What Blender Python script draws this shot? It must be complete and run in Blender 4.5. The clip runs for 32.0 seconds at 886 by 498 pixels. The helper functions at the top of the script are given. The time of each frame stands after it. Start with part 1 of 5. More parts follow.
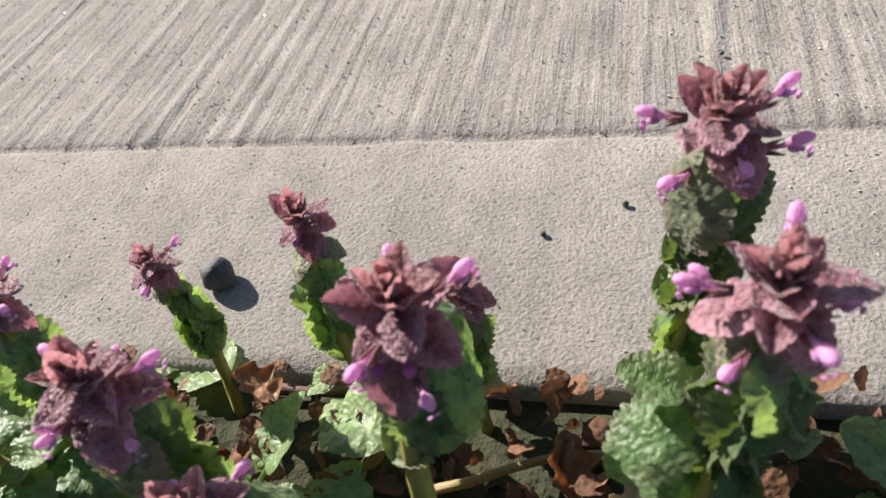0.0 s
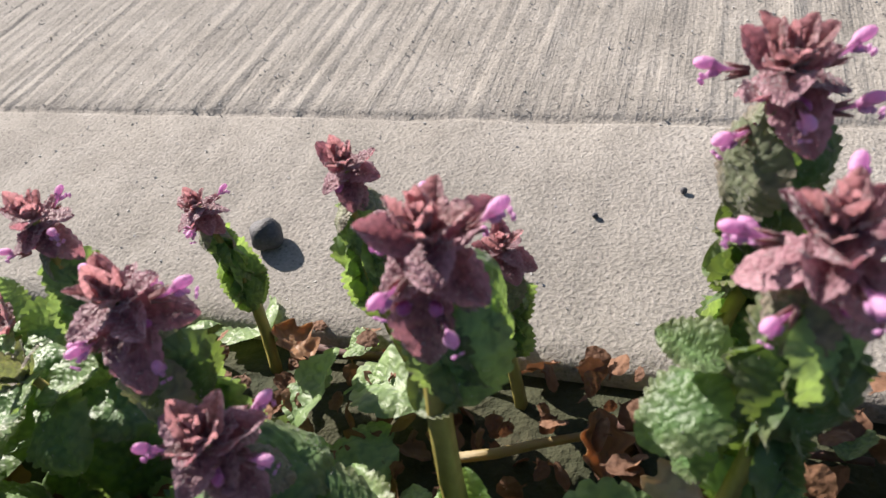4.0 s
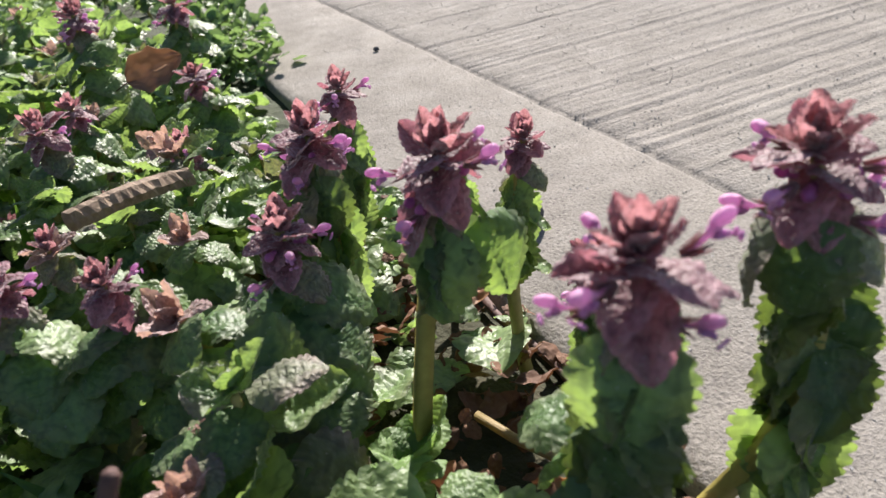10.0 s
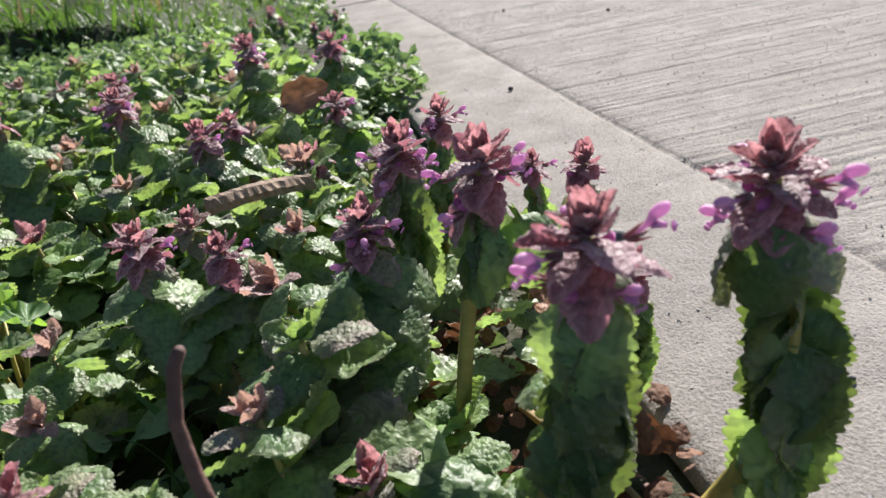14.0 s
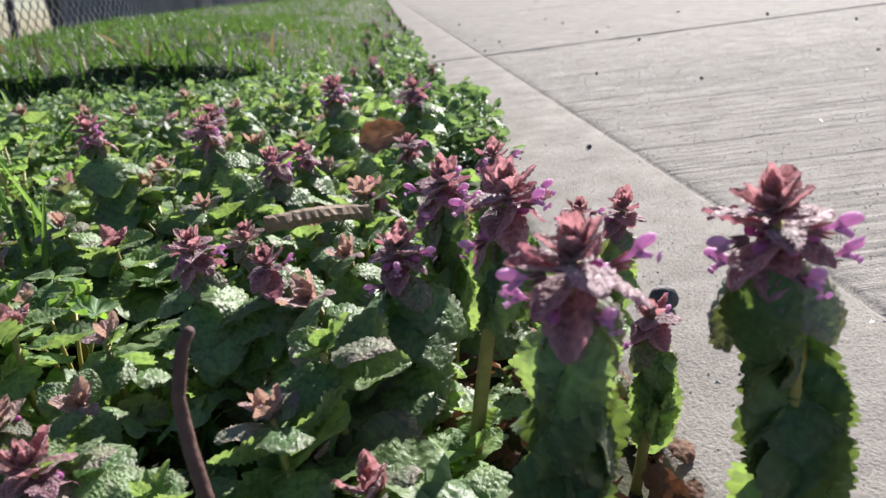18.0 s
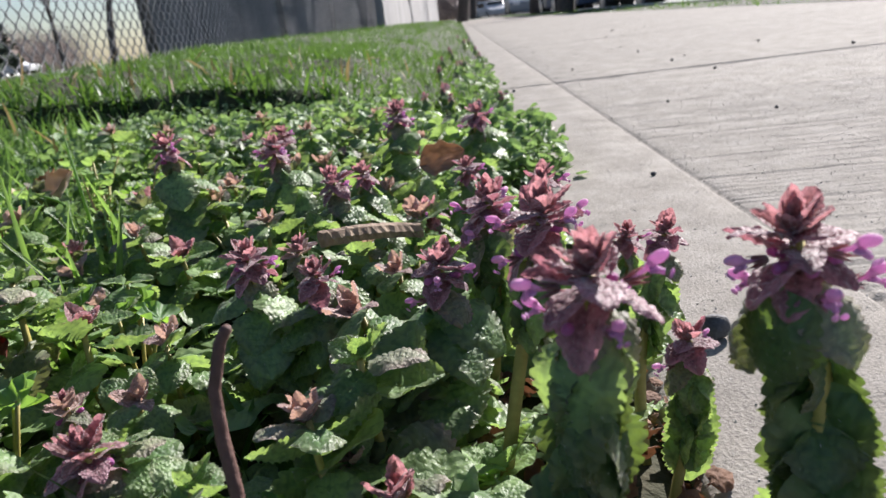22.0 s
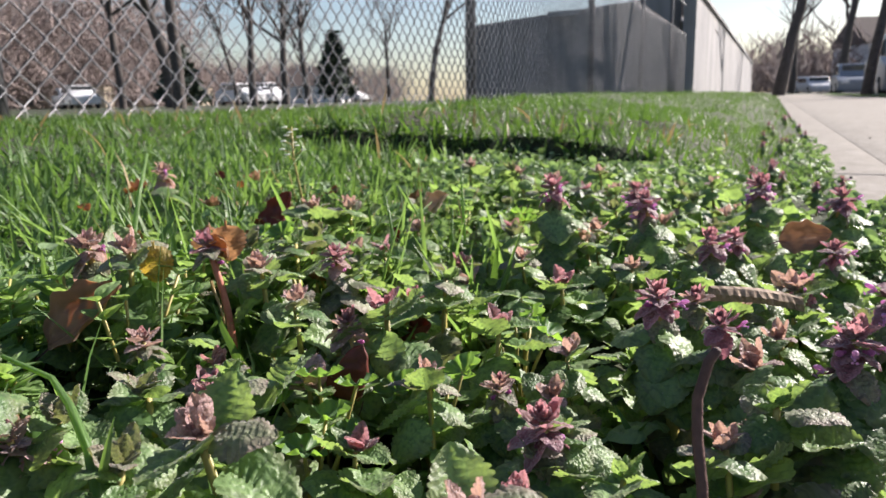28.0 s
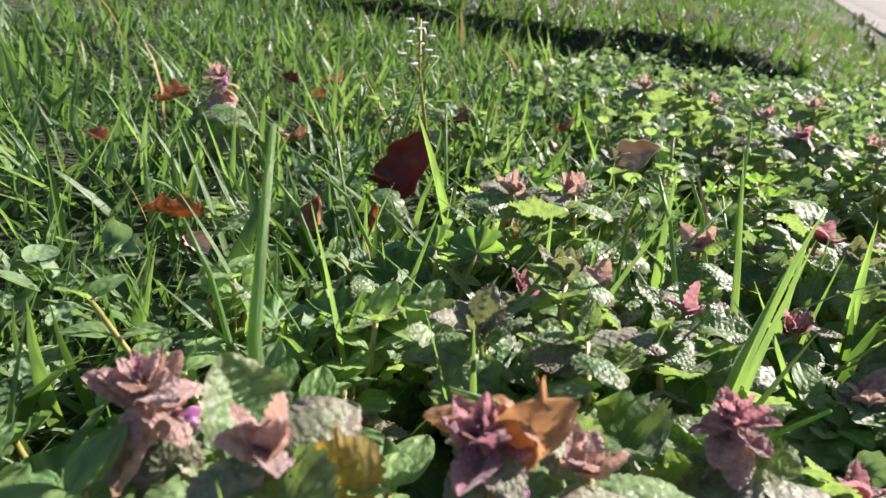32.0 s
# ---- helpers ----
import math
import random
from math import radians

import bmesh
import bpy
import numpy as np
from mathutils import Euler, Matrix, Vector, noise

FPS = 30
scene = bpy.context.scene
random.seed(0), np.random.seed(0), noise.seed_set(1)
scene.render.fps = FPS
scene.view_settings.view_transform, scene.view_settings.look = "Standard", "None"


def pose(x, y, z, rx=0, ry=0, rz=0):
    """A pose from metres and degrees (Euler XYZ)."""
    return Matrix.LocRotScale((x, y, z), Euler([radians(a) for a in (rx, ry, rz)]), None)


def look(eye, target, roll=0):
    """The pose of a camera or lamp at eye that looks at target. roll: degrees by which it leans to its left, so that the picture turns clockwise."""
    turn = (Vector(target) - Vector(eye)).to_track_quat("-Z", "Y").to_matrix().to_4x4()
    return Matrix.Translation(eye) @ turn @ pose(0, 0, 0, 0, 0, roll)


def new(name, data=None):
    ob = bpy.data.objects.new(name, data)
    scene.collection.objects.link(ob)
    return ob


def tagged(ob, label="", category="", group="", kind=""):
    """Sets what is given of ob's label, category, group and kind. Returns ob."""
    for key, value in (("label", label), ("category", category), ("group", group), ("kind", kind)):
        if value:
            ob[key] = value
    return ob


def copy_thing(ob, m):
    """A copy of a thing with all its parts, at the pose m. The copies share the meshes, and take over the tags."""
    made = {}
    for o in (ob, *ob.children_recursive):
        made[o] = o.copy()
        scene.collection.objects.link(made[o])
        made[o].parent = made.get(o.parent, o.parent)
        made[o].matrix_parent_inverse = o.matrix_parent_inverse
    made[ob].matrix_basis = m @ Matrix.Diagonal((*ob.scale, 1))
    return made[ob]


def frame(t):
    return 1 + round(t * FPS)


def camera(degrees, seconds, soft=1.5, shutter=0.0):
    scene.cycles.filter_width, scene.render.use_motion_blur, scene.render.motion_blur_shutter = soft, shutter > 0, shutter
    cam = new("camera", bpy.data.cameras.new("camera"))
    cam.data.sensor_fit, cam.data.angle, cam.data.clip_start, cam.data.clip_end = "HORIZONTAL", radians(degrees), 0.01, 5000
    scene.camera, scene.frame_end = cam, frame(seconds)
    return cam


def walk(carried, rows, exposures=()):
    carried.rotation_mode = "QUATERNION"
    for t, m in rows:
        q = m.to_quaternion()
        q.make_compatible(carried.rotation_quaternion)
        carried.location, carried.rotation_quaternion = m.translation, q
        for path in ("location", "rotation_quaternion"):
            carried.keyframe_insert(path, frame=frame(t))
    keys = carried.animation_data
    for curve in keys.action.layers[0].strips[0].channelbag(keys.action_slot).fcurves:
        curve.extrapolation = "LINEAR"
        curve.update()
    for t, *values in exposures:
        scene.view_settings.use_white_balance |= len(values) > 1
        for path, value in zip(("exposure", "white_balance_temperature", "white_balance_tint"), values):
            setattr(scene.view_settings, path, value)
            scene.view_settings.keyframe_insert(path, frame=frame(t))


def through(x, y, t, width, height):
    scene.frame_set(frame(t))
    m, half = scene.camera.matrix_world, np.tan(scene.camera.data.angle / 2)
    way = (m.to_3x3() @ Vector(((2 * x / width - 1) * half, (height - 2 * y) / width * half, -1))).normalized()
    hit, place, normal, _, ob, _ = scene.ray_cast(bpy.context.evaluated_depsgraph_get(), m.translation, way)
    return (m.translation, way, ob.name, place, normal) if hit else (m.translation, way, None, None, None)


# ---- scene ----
cam = camera(63.2, 32.0)
PATH = [
    (0, (0.022, 0.037, 0.167), (-0.238, 1.305, -1.357), -16.6),
    (0.5, (0.021, 0.031, 0.165), (-0.253, 1.303, -1.354), -16.5),
    (1, (0.021, 0.028, 0.166), (-0.268, 1.298, -1.352), -16.7),
    (1.5, (0.02, 0.03, 0.168), (-0.277, 1.302, -1.347), -17.0),
    (2, (0.02, 0.03, 0.168), (-0.277, 1.292, -1.355), -17.3),
    (2.5, (0.02, 0.031, 0.165), (-0.27, 1.29, -1.362), -17.0),
    (3, (0.02, 0.031, 0.164), (-0.269, 1.292, -1.361), -16.8),
    (3.5, (0.021, 0.031, 0.162), (-0.318, 1.302, -1.345), -17.2),
    (5.5, (0.038, 0.033, 0.147), (-0.658, 1.302, -1.233), -15.0),
    (6, (0.043, 0.03, 0.147), (-0.752, 1.279, -1.198), -13.8),
    (6.5, (0.052, 0.028, 0.142), (-0.85, 1.232, -1.175), -13.3),
    (7, (0.06, 0.028, 0.142), (-0.966, 1.188, -1.124), -13.4),
    (7.5, (0.067, 0.028, 0.14), (-1.062, 1.14, -1.08), -13.5),
    (8, (0.074, 0.031, 0.14), (-1.141, 1.083, -1.05), -13.8),
    (8.5, (0.08, 0.033, 0.141), (-1.205, 1.029, -1.024), -13.7),
    (9, (0.084, 0.035, 0.139), (-1.255, 0.99, -0.999), -13.5),
    (9.5, (0.09, 0.035, 0.139), (-1.312, 0.947, -0.958), -13.6),
    (10, (0.097, 0.037, 0.139), (-1.374, 0.87, -0.93), -13.8),
    (10.5, (0.104, 0.037, 0.141), (-1.417, 0.798, -0.912), -14.0),
    (11, (0.109, 0.039, 0.14), (-1.446, 0.759, -0.892), -13.6),
    (11.5, (0.113, 0.04, 0.137), (-1.464, 0.73, -0.881), -13.6),
    (12, (0.117, 0.041, 0.137), (-1.48, 0.7, -0.87), -13.8),
    (12.5, (0.117, 0.043, 0.137), (-1.509, 0.678, -0.841), -13.7),
    (13, (0.123, 0.044, 0.136), (-1.533, 0.649, -0.809), -13.6),
    (13.5, (0.128, 0.041, 0.138), (-1.562, 0.604, -0.772), -14.2),
    (15.5, (0.133, 0.046, 0.138), (-1.624, 0.538, -0.682), -13.3),
    (16, (0.135, 0.045, 0.138), (-1.643, 0.505, -0.654), -13.0),
    (16.5, (0.135, 0.045, 0.137), (-1.658, 0.484, -0.633), -12.8),
    (17, (0.138, 0.046, 0.135), (-1.67, 0.464, -0.612), -12.4),
    (17.5, (0.138, 0.049, 0.134), (-1.686, 0.443, -0.587), -11.9),
    (18, (0.142, 0.051, 0.132), (-1.698, 0.415, -0.561), -11.5),
    (18.5, (0.143, 0.052, 0.131), (-1.708, 0.392, -0.545), -11.6),
    (19, (0.143, 0.054, 0.129), (-1.713, 0.386, -0.538), -11.8),
    (19.5, (0.142, 0.056, 0.13), (-1.717, 0.383, -0.531), -11.8),
    (20, (0.143, 0.056, 0.13), (-1.719, 0.373, -0.527), -11.7),
    (20.5, (0.144, 0.056, 0.129), (-1.724, 0.348, -0.523), -11.6),
    (21, (0.146, 0.056, 0.128), (-1.732, 0.315, -0.509), -11.6),
    (21.5, (0.148, 0.057, 0.127), (-1.743, 0.277, -0.485), -11.4),
    (22, (0.149, 0.057, 0.13), (-1.752, 0.251, -0.46), -11.4),
    (22.5, (0.15, 0.058, 0.13), (-1.757, 0.236, -0.449), -11.2),
    (23, (0.152, 0.054, 0.13), (-1.763, 0.182, -0.432), -11.1),
    (23.5, (0.157, 0.05, 0.131), (-1.775, 0.09, -0.386), -10.5),
    (24, (0.161, 0.045, 0.134), (-1.784, -0.016, -0.327), -9.8),
    (24.5, (0.162, 0.038, 0.139), (-1.785, -0.142, -0.278), -8.9),
    (25, (0.173, 0.03, 0.137), (-1.767, -0.272, -0.244), -7.9),
    (25.5, (0.181, 0.023, 0.134), (-1.745, -0.388, -0.214), -6.6),
    (27.5, (0.181, 0.024, 0.134), (-1.73, -0.446, -0.219), -4.7),
    (28, (0.18, 0.014, 0.139), (-1.726, -0.484, -0.21), -5.0),
    (28.5, (0.182, 0.005, 0.138), (-1.707, -0.538, -0.232), -4.9),
    (29, (0.179, -0.008, 0.146), (-1.684, -0.596, -0.283), -4.5),
    (29.5, (0.166, -0.027, 0.152), (-1.672, -0.613, -0.376), -4.0),
    (30, (0.13, -0.054, 0.16), (-1.692, -0.565, -0.486), -4.1),
    (30.5, (0.097, -0.073, 0.163), (-1.709, -0.514, -0.575), -4.1),
    (31, (0.078, -0.088, 0.163), (-1.719, -0.537, -0.591), -3.2),
    (31.5, (0.049, -0.102, 0.166), (-1.759, -0.571, -0.549), -1.4),
    (32, (0.025, -0.122, 0.159), (-1.79, -0.604, -0.529), -0.8),
]
# the bed's own plane leans four degrees from the level walk; the path and the plants are given in that plane
UX, UY = -0.983, 0.182
TILT = Matrix.Translation((0, 0.225, 0)) @ Matrix.Rotation(radians(-4.0), 4, Vector((UX, UY, 0.0))) @ Matrix.Translation((0, -0.225, 0))
walk(cam, [(t, TILT @ look(eye, target, roll)) for t, eye, target, roll in PATH], exposures=[(0.0, 0.5, 6500, 13), (5.0, 0.52, 6550, 14), (14.0, 0.5, 6250, 14), (24.0, 0.5, 6150, 15), (29.0, 0.70, 6480, 17), (32.0, 0.77, 6450, 18)])
cam.data.dof.use_dof = True
cam.data.dof.focus_distance = 0.21
cam.data.dof.aperture_fstop = 34.0

# ---- sky and sun ----
SUN_AZ, SUN_EL = 135.0, 27.0          # degrees: where the sun stands, counted from +x towards +y, and above the ground
world = bpy.data.worlds.new("sky")
scene.world = world
world.use_nodes = True
wn = world.node_tree
sky = wn.nodes.new("ShaderNodeTexSky")
sky.sky_type, sky.sun_disc = "NISHITA", False
sky.sun_elevation, sky.sun_rotation = radians(SUN_EL), radians(90.0 - SUN_AZ)
sky.dust_density, sky.air_density, sky.ozone_density = 0.8, 1.0, 1.5
wn.links.new(sky.outputs[0], wn.nodes["Background"].inputs[0])
wn.nodes["Background"].inputs[1].default_value = 0.086
sun = new("sun", bpy.data.lights.new("sun", "SUN"))
sun.data.energy, sun.data.angle, sun.data.color = 8.0, radians(0.6), (1.0, 0.935, 0.85)
sd = Vector((math.cos(radians(SUN_AZ)) * math.cos(radians(SUN_EL)), math.sin(radians(SUN_AZ)) * math.cos(radians(SUN_EL)), math.sin(radians(SUN_EL))))
sun.matrix_world = TILT @ look(sd * 50, (0, 0, 0))


# ---- materials ----
def mat_base(name):
    m = bpy.data.materials.new(name)
    m.use_nodes = True
    nt = m.node_tree
    return m, nt, nt.nodes["Principled BSDF"], nt.links


def node(nt, kind, **values):
    n = nt.nodes.new(kind)
    for k, v in values.items():
        n.inputs[k].default_value = v
    return n


def coords(nt, what="Object"):
    return nt.nodes.new("ShaderNodeTexCoord").outputs[what]


def noise_tex(nt, vec, scale, detail=4.0, rough=0.6):
    n = node(nt, "ShaderNodeTexNoise", Scale=scale, Detail=detail, Roughness=rough)
    nt.links.new(vec, n.inputs["Vector"])
    return n.outputs["Fac"]


def ramp(nt, fac, *stops):
    r = nt.nodes.new("ShaderNodeValToRGB")
    els = r.color_ramp.elements
    while len(els) < len(stops):
        els.new(0.5)
    for e, (p, c) in zip(els, stops):
        e.position, e.color = p, (*c, 1.0)
    nt.links.new(fac, r.inputs[0])
    return r.outputs[0]


def mix(nt, fac, a, b, kind="MIX"):
    m = nt.nodes.new("ShaderNodeMix")
    m.data_type, m.blend_type = "RGBA", kind
    for sock, v in ((m.inputs[0], fac), (m.inputs[6], a), (m.inputs[7], b)):
        if isinstance(v, bpy.types.NodeSocket):
            nt.links.new(v, sock)
        else:
            sock.default_value = (*v, 1.0) if isinstance(v, tuple) else v
    return m.outputs[2]


def bump(nt, height, strength, distance, normal=None):
    b = node(nt, "ShaderNodeBump", Strength=strength, Distance=distance)
    nt.links.new(height, b.inputs["Height"])
    if normal is not None:
        nt.links.new(normal, b.inputs["Normal"])
    return b.outputs[0]


def ratio(nt, op, a, b=0.0):
    m = nt.nodes.new("ShaderNodeMath")
    m.operation = op
    for sock, v in zip(m.inputs, (a, b)):
        if isinstance(v, bpy.types.NodeSocket):
            nt.links.new(v, sock)
        else:
            sock.default_value = v
    return m.outputs[0]


def simple(name, dark, light, scale=20.0, rough=0.7, bumpy=0.0, metal=0.0, dist=0.002, vec="Object"):
    """A surface whose colour wanders between two tones at two scales."""
    m, nt, p, ln = mat_base(name)
    v = coords(nt, vec)
    f = ratio(nt, "ADD", ratio(nt, "MULTIPLY", noise_tex(nt, v, scale), 0.6), ratio(nt, "MULTIPLY", noise_tex(nt, v, scale * 7), 0.4))
    ln.new(ramp(nt, f, (0.32, dark), (0.68, light)), p.inputs["Base Color"])
    p.inputs["Roughness"].default_value, p.inputs["Metallic"].default_value = rough, metal
    if bumpy:
        ln.new(bump(nt, noise_tex(nt, v, scale * 5), bumpy, dist), p.inputs["Normal"])
    return m


def leafy(name, dark, light, edge=None, vein=None, through=(0.25, 0.4, 0.03), share=0.35, cells=1.0, island=False, fuzz=0.35, rough=0.52):
    """A leaf: netted veins in relief, a tone that differs from leaf to leaf, edges of another tint, light coming through it.
    The uv runs across the blade (x) and from stalk to tip (y)."""
    m, nt, p, ln = mat_base(name)
    uv = coords(nt, "UV")
    if island:
        rnd = nt.nodes.new("ShaderNodeNewGeometry").outputs["Random Per Island"]
    else:
        rnd = nt.nodes.new("ShaderNodeObjectInfo").outputs["Random"]
    shift = nt.nodes.new("ShaderNodeVectorMath")
    shift.operation = "ADD"
    ln.new(uv, shift.inputs[0])
    ln.new(rnd, shift.inputs[1])
    vor = node(nt, "ShaderNodeTexVoronoi", Scale=15.0 * cells)
    vor.feature = "SMOOTH_F1"
    warp = nt.nodes.new("ShaderNodeVectorMath")
    warp.operation = "MULTIPLY_ADD"
    soft = node(nt, "ShaderNodeTexNoise", Scale=9.0, Detail=3.0)
    ln.new(shift.outputs[0], soft.inputs["Vector"])
    ln.new(soft.outputs["Color"], warp.inputs[0])
    warp.inputs[1].default_value = (0.09, 0.09, 0.0)
    ln.new(uv, warp.inputs[2])
    ln.new(warp.outputs[0], vor.inputs["Vector"])
    blot = noise_tex(nt, shift.outputs[0], 3.0, 5.0)
    fine = noise_tex(nt, shift.outputs[0], 40.0, 3.0)
    tone = ratio(nt, "ADD", ratio(nt, "MULTIPLY", rnd, 0.45), ratio(nt, "MULTIPLY", blot, 0.6))
    col = ramp(nt, tone, (0.18, dark), (0.8, light))
    if edge:
        sep = nt.nodes.new("ShaderNodeSeparateXYZ")
        ln.new(uv, sep.inputs[0])
        rim = ratio(nt, "ABSOLUTE", ratio(nt, "SUBTRACT", sep.outputs[0], 0.5))
        rim = ratio(nt, "ADD", ratio(nt, "MULTIPLY", rim, 1.1), ratio(nt, "MULTIPLY", sep.outputs[1], 0.55))
        rim = ratio(nt, "ADD", rim, ratio(nt, "MULTIPLY", ratio(nt, "SUBTRACT", blot, 0.5), 0.5))
        col = mix(nt, ramp(nt, rim, (0.45, (0, 0, 0)), (0.95, (1, 1, 1))), col, edge)
    if vein:
        col = mix(nt, ramp(nt, vor.outputs["Distance"], (0.42, (0, 0, 0)), (0.8, (0.6, 0.6, 0.6))), col, vein)
    col = mix(nt, ratio(nt, "MULTIPLY", fine, 0.18), col, (0.02, 0.02, 0.01))
    ln.new(col, p.inputs["Base Color"])
    p.inputs["Roughness"].default_value = rough
    p.inputs["Sheen Weight"].default_value = fuzz
    p.inputs["Sheen Roughness"].default_value = 0.35
    p.inputs["Specular IOR Level"].default_value = 0.45
    nrm = bump(nt, ratio(nt, "SUBTRACT", ratio(nt, "MULTIPLY", fine, 0.15), vor.outputs["Distance"]), 0.6, 0.0010)
    ln.new(nrm, p.inputs["Normal"])
    tr = nt.nodes.new("ShaderNodeBsdfTranslucent")
    ln.new(mix(nt, ramp(nt, vor.outputs["Distance"], (0.3, (0.72, 0.72, 0.72)), (0.7, (0.3, 0.3, 0.3))), col, through), tr.inputs["Color"])
    ms = nt.nodes.new("ShaderNodeMixShader")
    ms.inputs[0].default_value = share
    ln.new(p.outputs[0], ms.inputs[1])
    ln.new(tr.outputs[0], ms.inputs[2])
    ln.new(ms.outputs[0], nt.nodes["Material Output"].inputs[0])
    return m


GREEN = leafy("nettle_green", (0.06, 0.15, 0.045), (0.32, 0.47, 0.20), edge=(0.18, 0.18, 0.11), vein=(0.045, 0.09, 0.035), through=(0.42, 0.62, 0.11), share=0.42, fuzz=0.15, rough=0.45)
# darker, less translucent copy of GREEN: shade within the leaf columns, put into colour
SHADED = leafy("nettle_shaded_green", (0.035, 0.085, 0.03), (0.13, 0.22, 0.08), edge=(0.15, 0.13, 0.07), vein=(0.03, 0.06, 0.025), through=(0.26, 0.40, 0.05), share=0.24, fuzz=0.2)
MIXED = leafy("nettle_purple_green", (0.10, 0.13, 0.07), (0.36, 0.38, 0.24), edge=(0.26, 0.17, 0.165), vein=(0.06, 0.055, 0.045), through=(0.30, 0.36, 0.06), share=0.3, rough=0.55, fuzz=0.3)
PURPLE = leafy("nettle_purple", (0.13, 0.045, 0.06), (0.43, 0.20, 0.245), edge=(0.60, 0.35, 0.41), vein=(0.06, 0.018, 0.025), through=(0.55, 0.19, 0.23), share=0.36, fuzz=0.7)
CROWN = leafy("nettle_crown", (0.17, 0.06, 0.065), (0.45, 0.22, 0.22), edge=(0.60, 0.37, 0.41), vein=(0.07, 0.02, 0.018), through=(0.70, 0.31, 0.33), share=0.46, cells=0.8, fuzz=0.7)
TIPPALE = leafy("nettle_tip_pale", (0.34, 0.21, 0.18), (0.60, 0.42, 0.39), edge=(0.58, 0.36, 0.36), vein=(0.22, 0.12, 0.10), through=(0.66, 0.40, 0.26), share=0.4, cells=0.8, fuzz=0.5)
FADED = leafy("nettle_faded", (0.24, 0.20, 0.06), (0.42, 0.32, 0.10), edge=(0.30, 0.13, 0.06), vein=(0.13, 0.08, 0.04), through=(0.85, 0.58, 0.05), share=0.5)
COVER = leafy("cover_green", (0.06, 0.15, 0.045), (0.36, 0.50, 0.22), edge=(0.2, 0.28, 0.12), vein=(0.06, 0.12, 0.05), through=(0.42, 0.62, 0.12), share=0.45, island=True, fuzz=0.12, rough=0.45)
FRESH = leafy("fresh_green", (0.09, 0.19, 0.05), (0.30, 0.46, 0.16), through=(0.48, 0.72, 0.13), share=0.46, cells=0.5, fuzz=0.1)
GRASS = leafy("grass_green", (0.022, 0.062, 0.012), (0.10, 0.20, 0.045), through=(0.25, 0.46, 0.05), share=0.29, cells=0.4, island=True, fuzz=0.05, rough=0.48)
BLADE = leafy("grass_blade_green", (0.06, 0.12, 0.04), (0.19, 0.30, 0.11), through=(0.40, 0.66, 0.10), share=0.46, cells=0.4, fuzz=0.05, rough=0.4)
STRAW = leafy("grass_straw", (0.30, 0.21, 0.08), (0.52, 0.42, 0.2), through=(0.7, 0.5, 0.15), share=0.3, cells=0.4, fuzz=0.05)
DEAD = leafy("dead_leaf_brown", (0.32, 0.16, 0.08), (0.58, 0.35, 0.20), edge=(0.33, 0.18, 0.10), vein=(0.14, 0.06, 0.03), through=(0.80, 0.42, 0.17), share=0.42, cells=0.5, fuzz=0.05)
DULL = leafy("dead_leaf_dull", (0.24, 0.15, 0.10), (0.44, 0.30, 0.21), edge=(0.33, 0.20, 0.13), vein=(0.14, 0.08, 0.05), through=(0.66, 0.44, 0.28), share=0.36, cells=0.5, fuzz=0.05)
DEADRED = leafy("dead_leaf_red", (0.13, 0.03, 0.022), (0.27, 0.075, 0.05), vein=(0.08, 0.02, 0.015), through=(0.38, 0.07, 0.045), share=0.28, cells=0.5, fuzz=0.05)
PALE = leafy("dead_leaf_pale", (0.45, 0.35, 0.27), (0.70, 0.60, 0.50), edge=(0.42, 0.28, 0.18), vein=(0.26, 0.17, 0.12), through=(0.8, 0.6, 0.4), share=0.25, cells=0.4, fuzz=0.05)
PETAL = leafy("petal_pink", (0.80, 0.36, 0.66), (0.94, 0.58, 0.85), edge=(0.90, 0.52, 0.80), through=(0.98, 0.55, 0.86), share=0.5, cells=0.3, fuzz=0.3, rough=0.5)
BUD = leafy("bud_magenta", (0.45, 0.11, 0.36), (0.62, 0.20, 0.50), through=(0.85, 0.2, 0.6), share=0.35, cells=0.3, fuzz=0.3)
STEM = simple("stem_olive", (0.22, 0.19, 0.05), (0.40, 0.34, 0.10), 60, 0.5, 0.3, dist=0.0004)
STEMRED = simple("stem_red", (0.30, 0.07, 0.045), (0.46, 0.17, 0.09), 60, 0.5, 0.3, dist=0.0004)
TWIG = simple("twig_brown", (0.05, 0.022, 0.018), (0.15, 0.075, 0.06), 80, 0.75, 0.6, dist=0.001)
BARK = simple("bark_strip", (0.11, 0.065, 0.04), (0.40, 0.29, 0.19), 60, 0.8, 0.7, dist=0.001)
PEBBLE = simple("pebble_grey", (0.03, 0.03, 0.033), (0.10, 0.10, 0.11), 150, 0.7, 0.6, dist=0.001)
FUZZ = leafy("leaf_hair", (0.55, 0.52, 0.50), (0.75, 0.72, 0.70), through=(0.85, 0.8, 0.75), share=0.5, cells=0.2, fuzz=0.0)


# ---- mesh helpers ----
def mesh_ob(name, verts, faces, material, parent=None, label="", uvs=None, smooth=True):
    me = bpy.data.meshes.new(name)
    me.from_pydata([tuple(v) for v in verts], [], faces)
    if uvs is not None:
        lay = me.uv_layers.new(name="UVMap")
        loops = np.empty(len(me.loops), dtype=np.int32)
        me.loops.foreach_get("vertex_index", loops)
        lay.data.foreach_set("uv", np.asarray(uvs, dtype=np.float32)[loops].ravel())
    me.polygons.foreach_set("use_smooth", [smooth] * len(me.polygons))
    me.materials.append(material)
    me.update()
    ob = new(name, me)
    if parent is not None:
        ob.parent = parent
    if label:
        tagged(ob, label)
    return ob


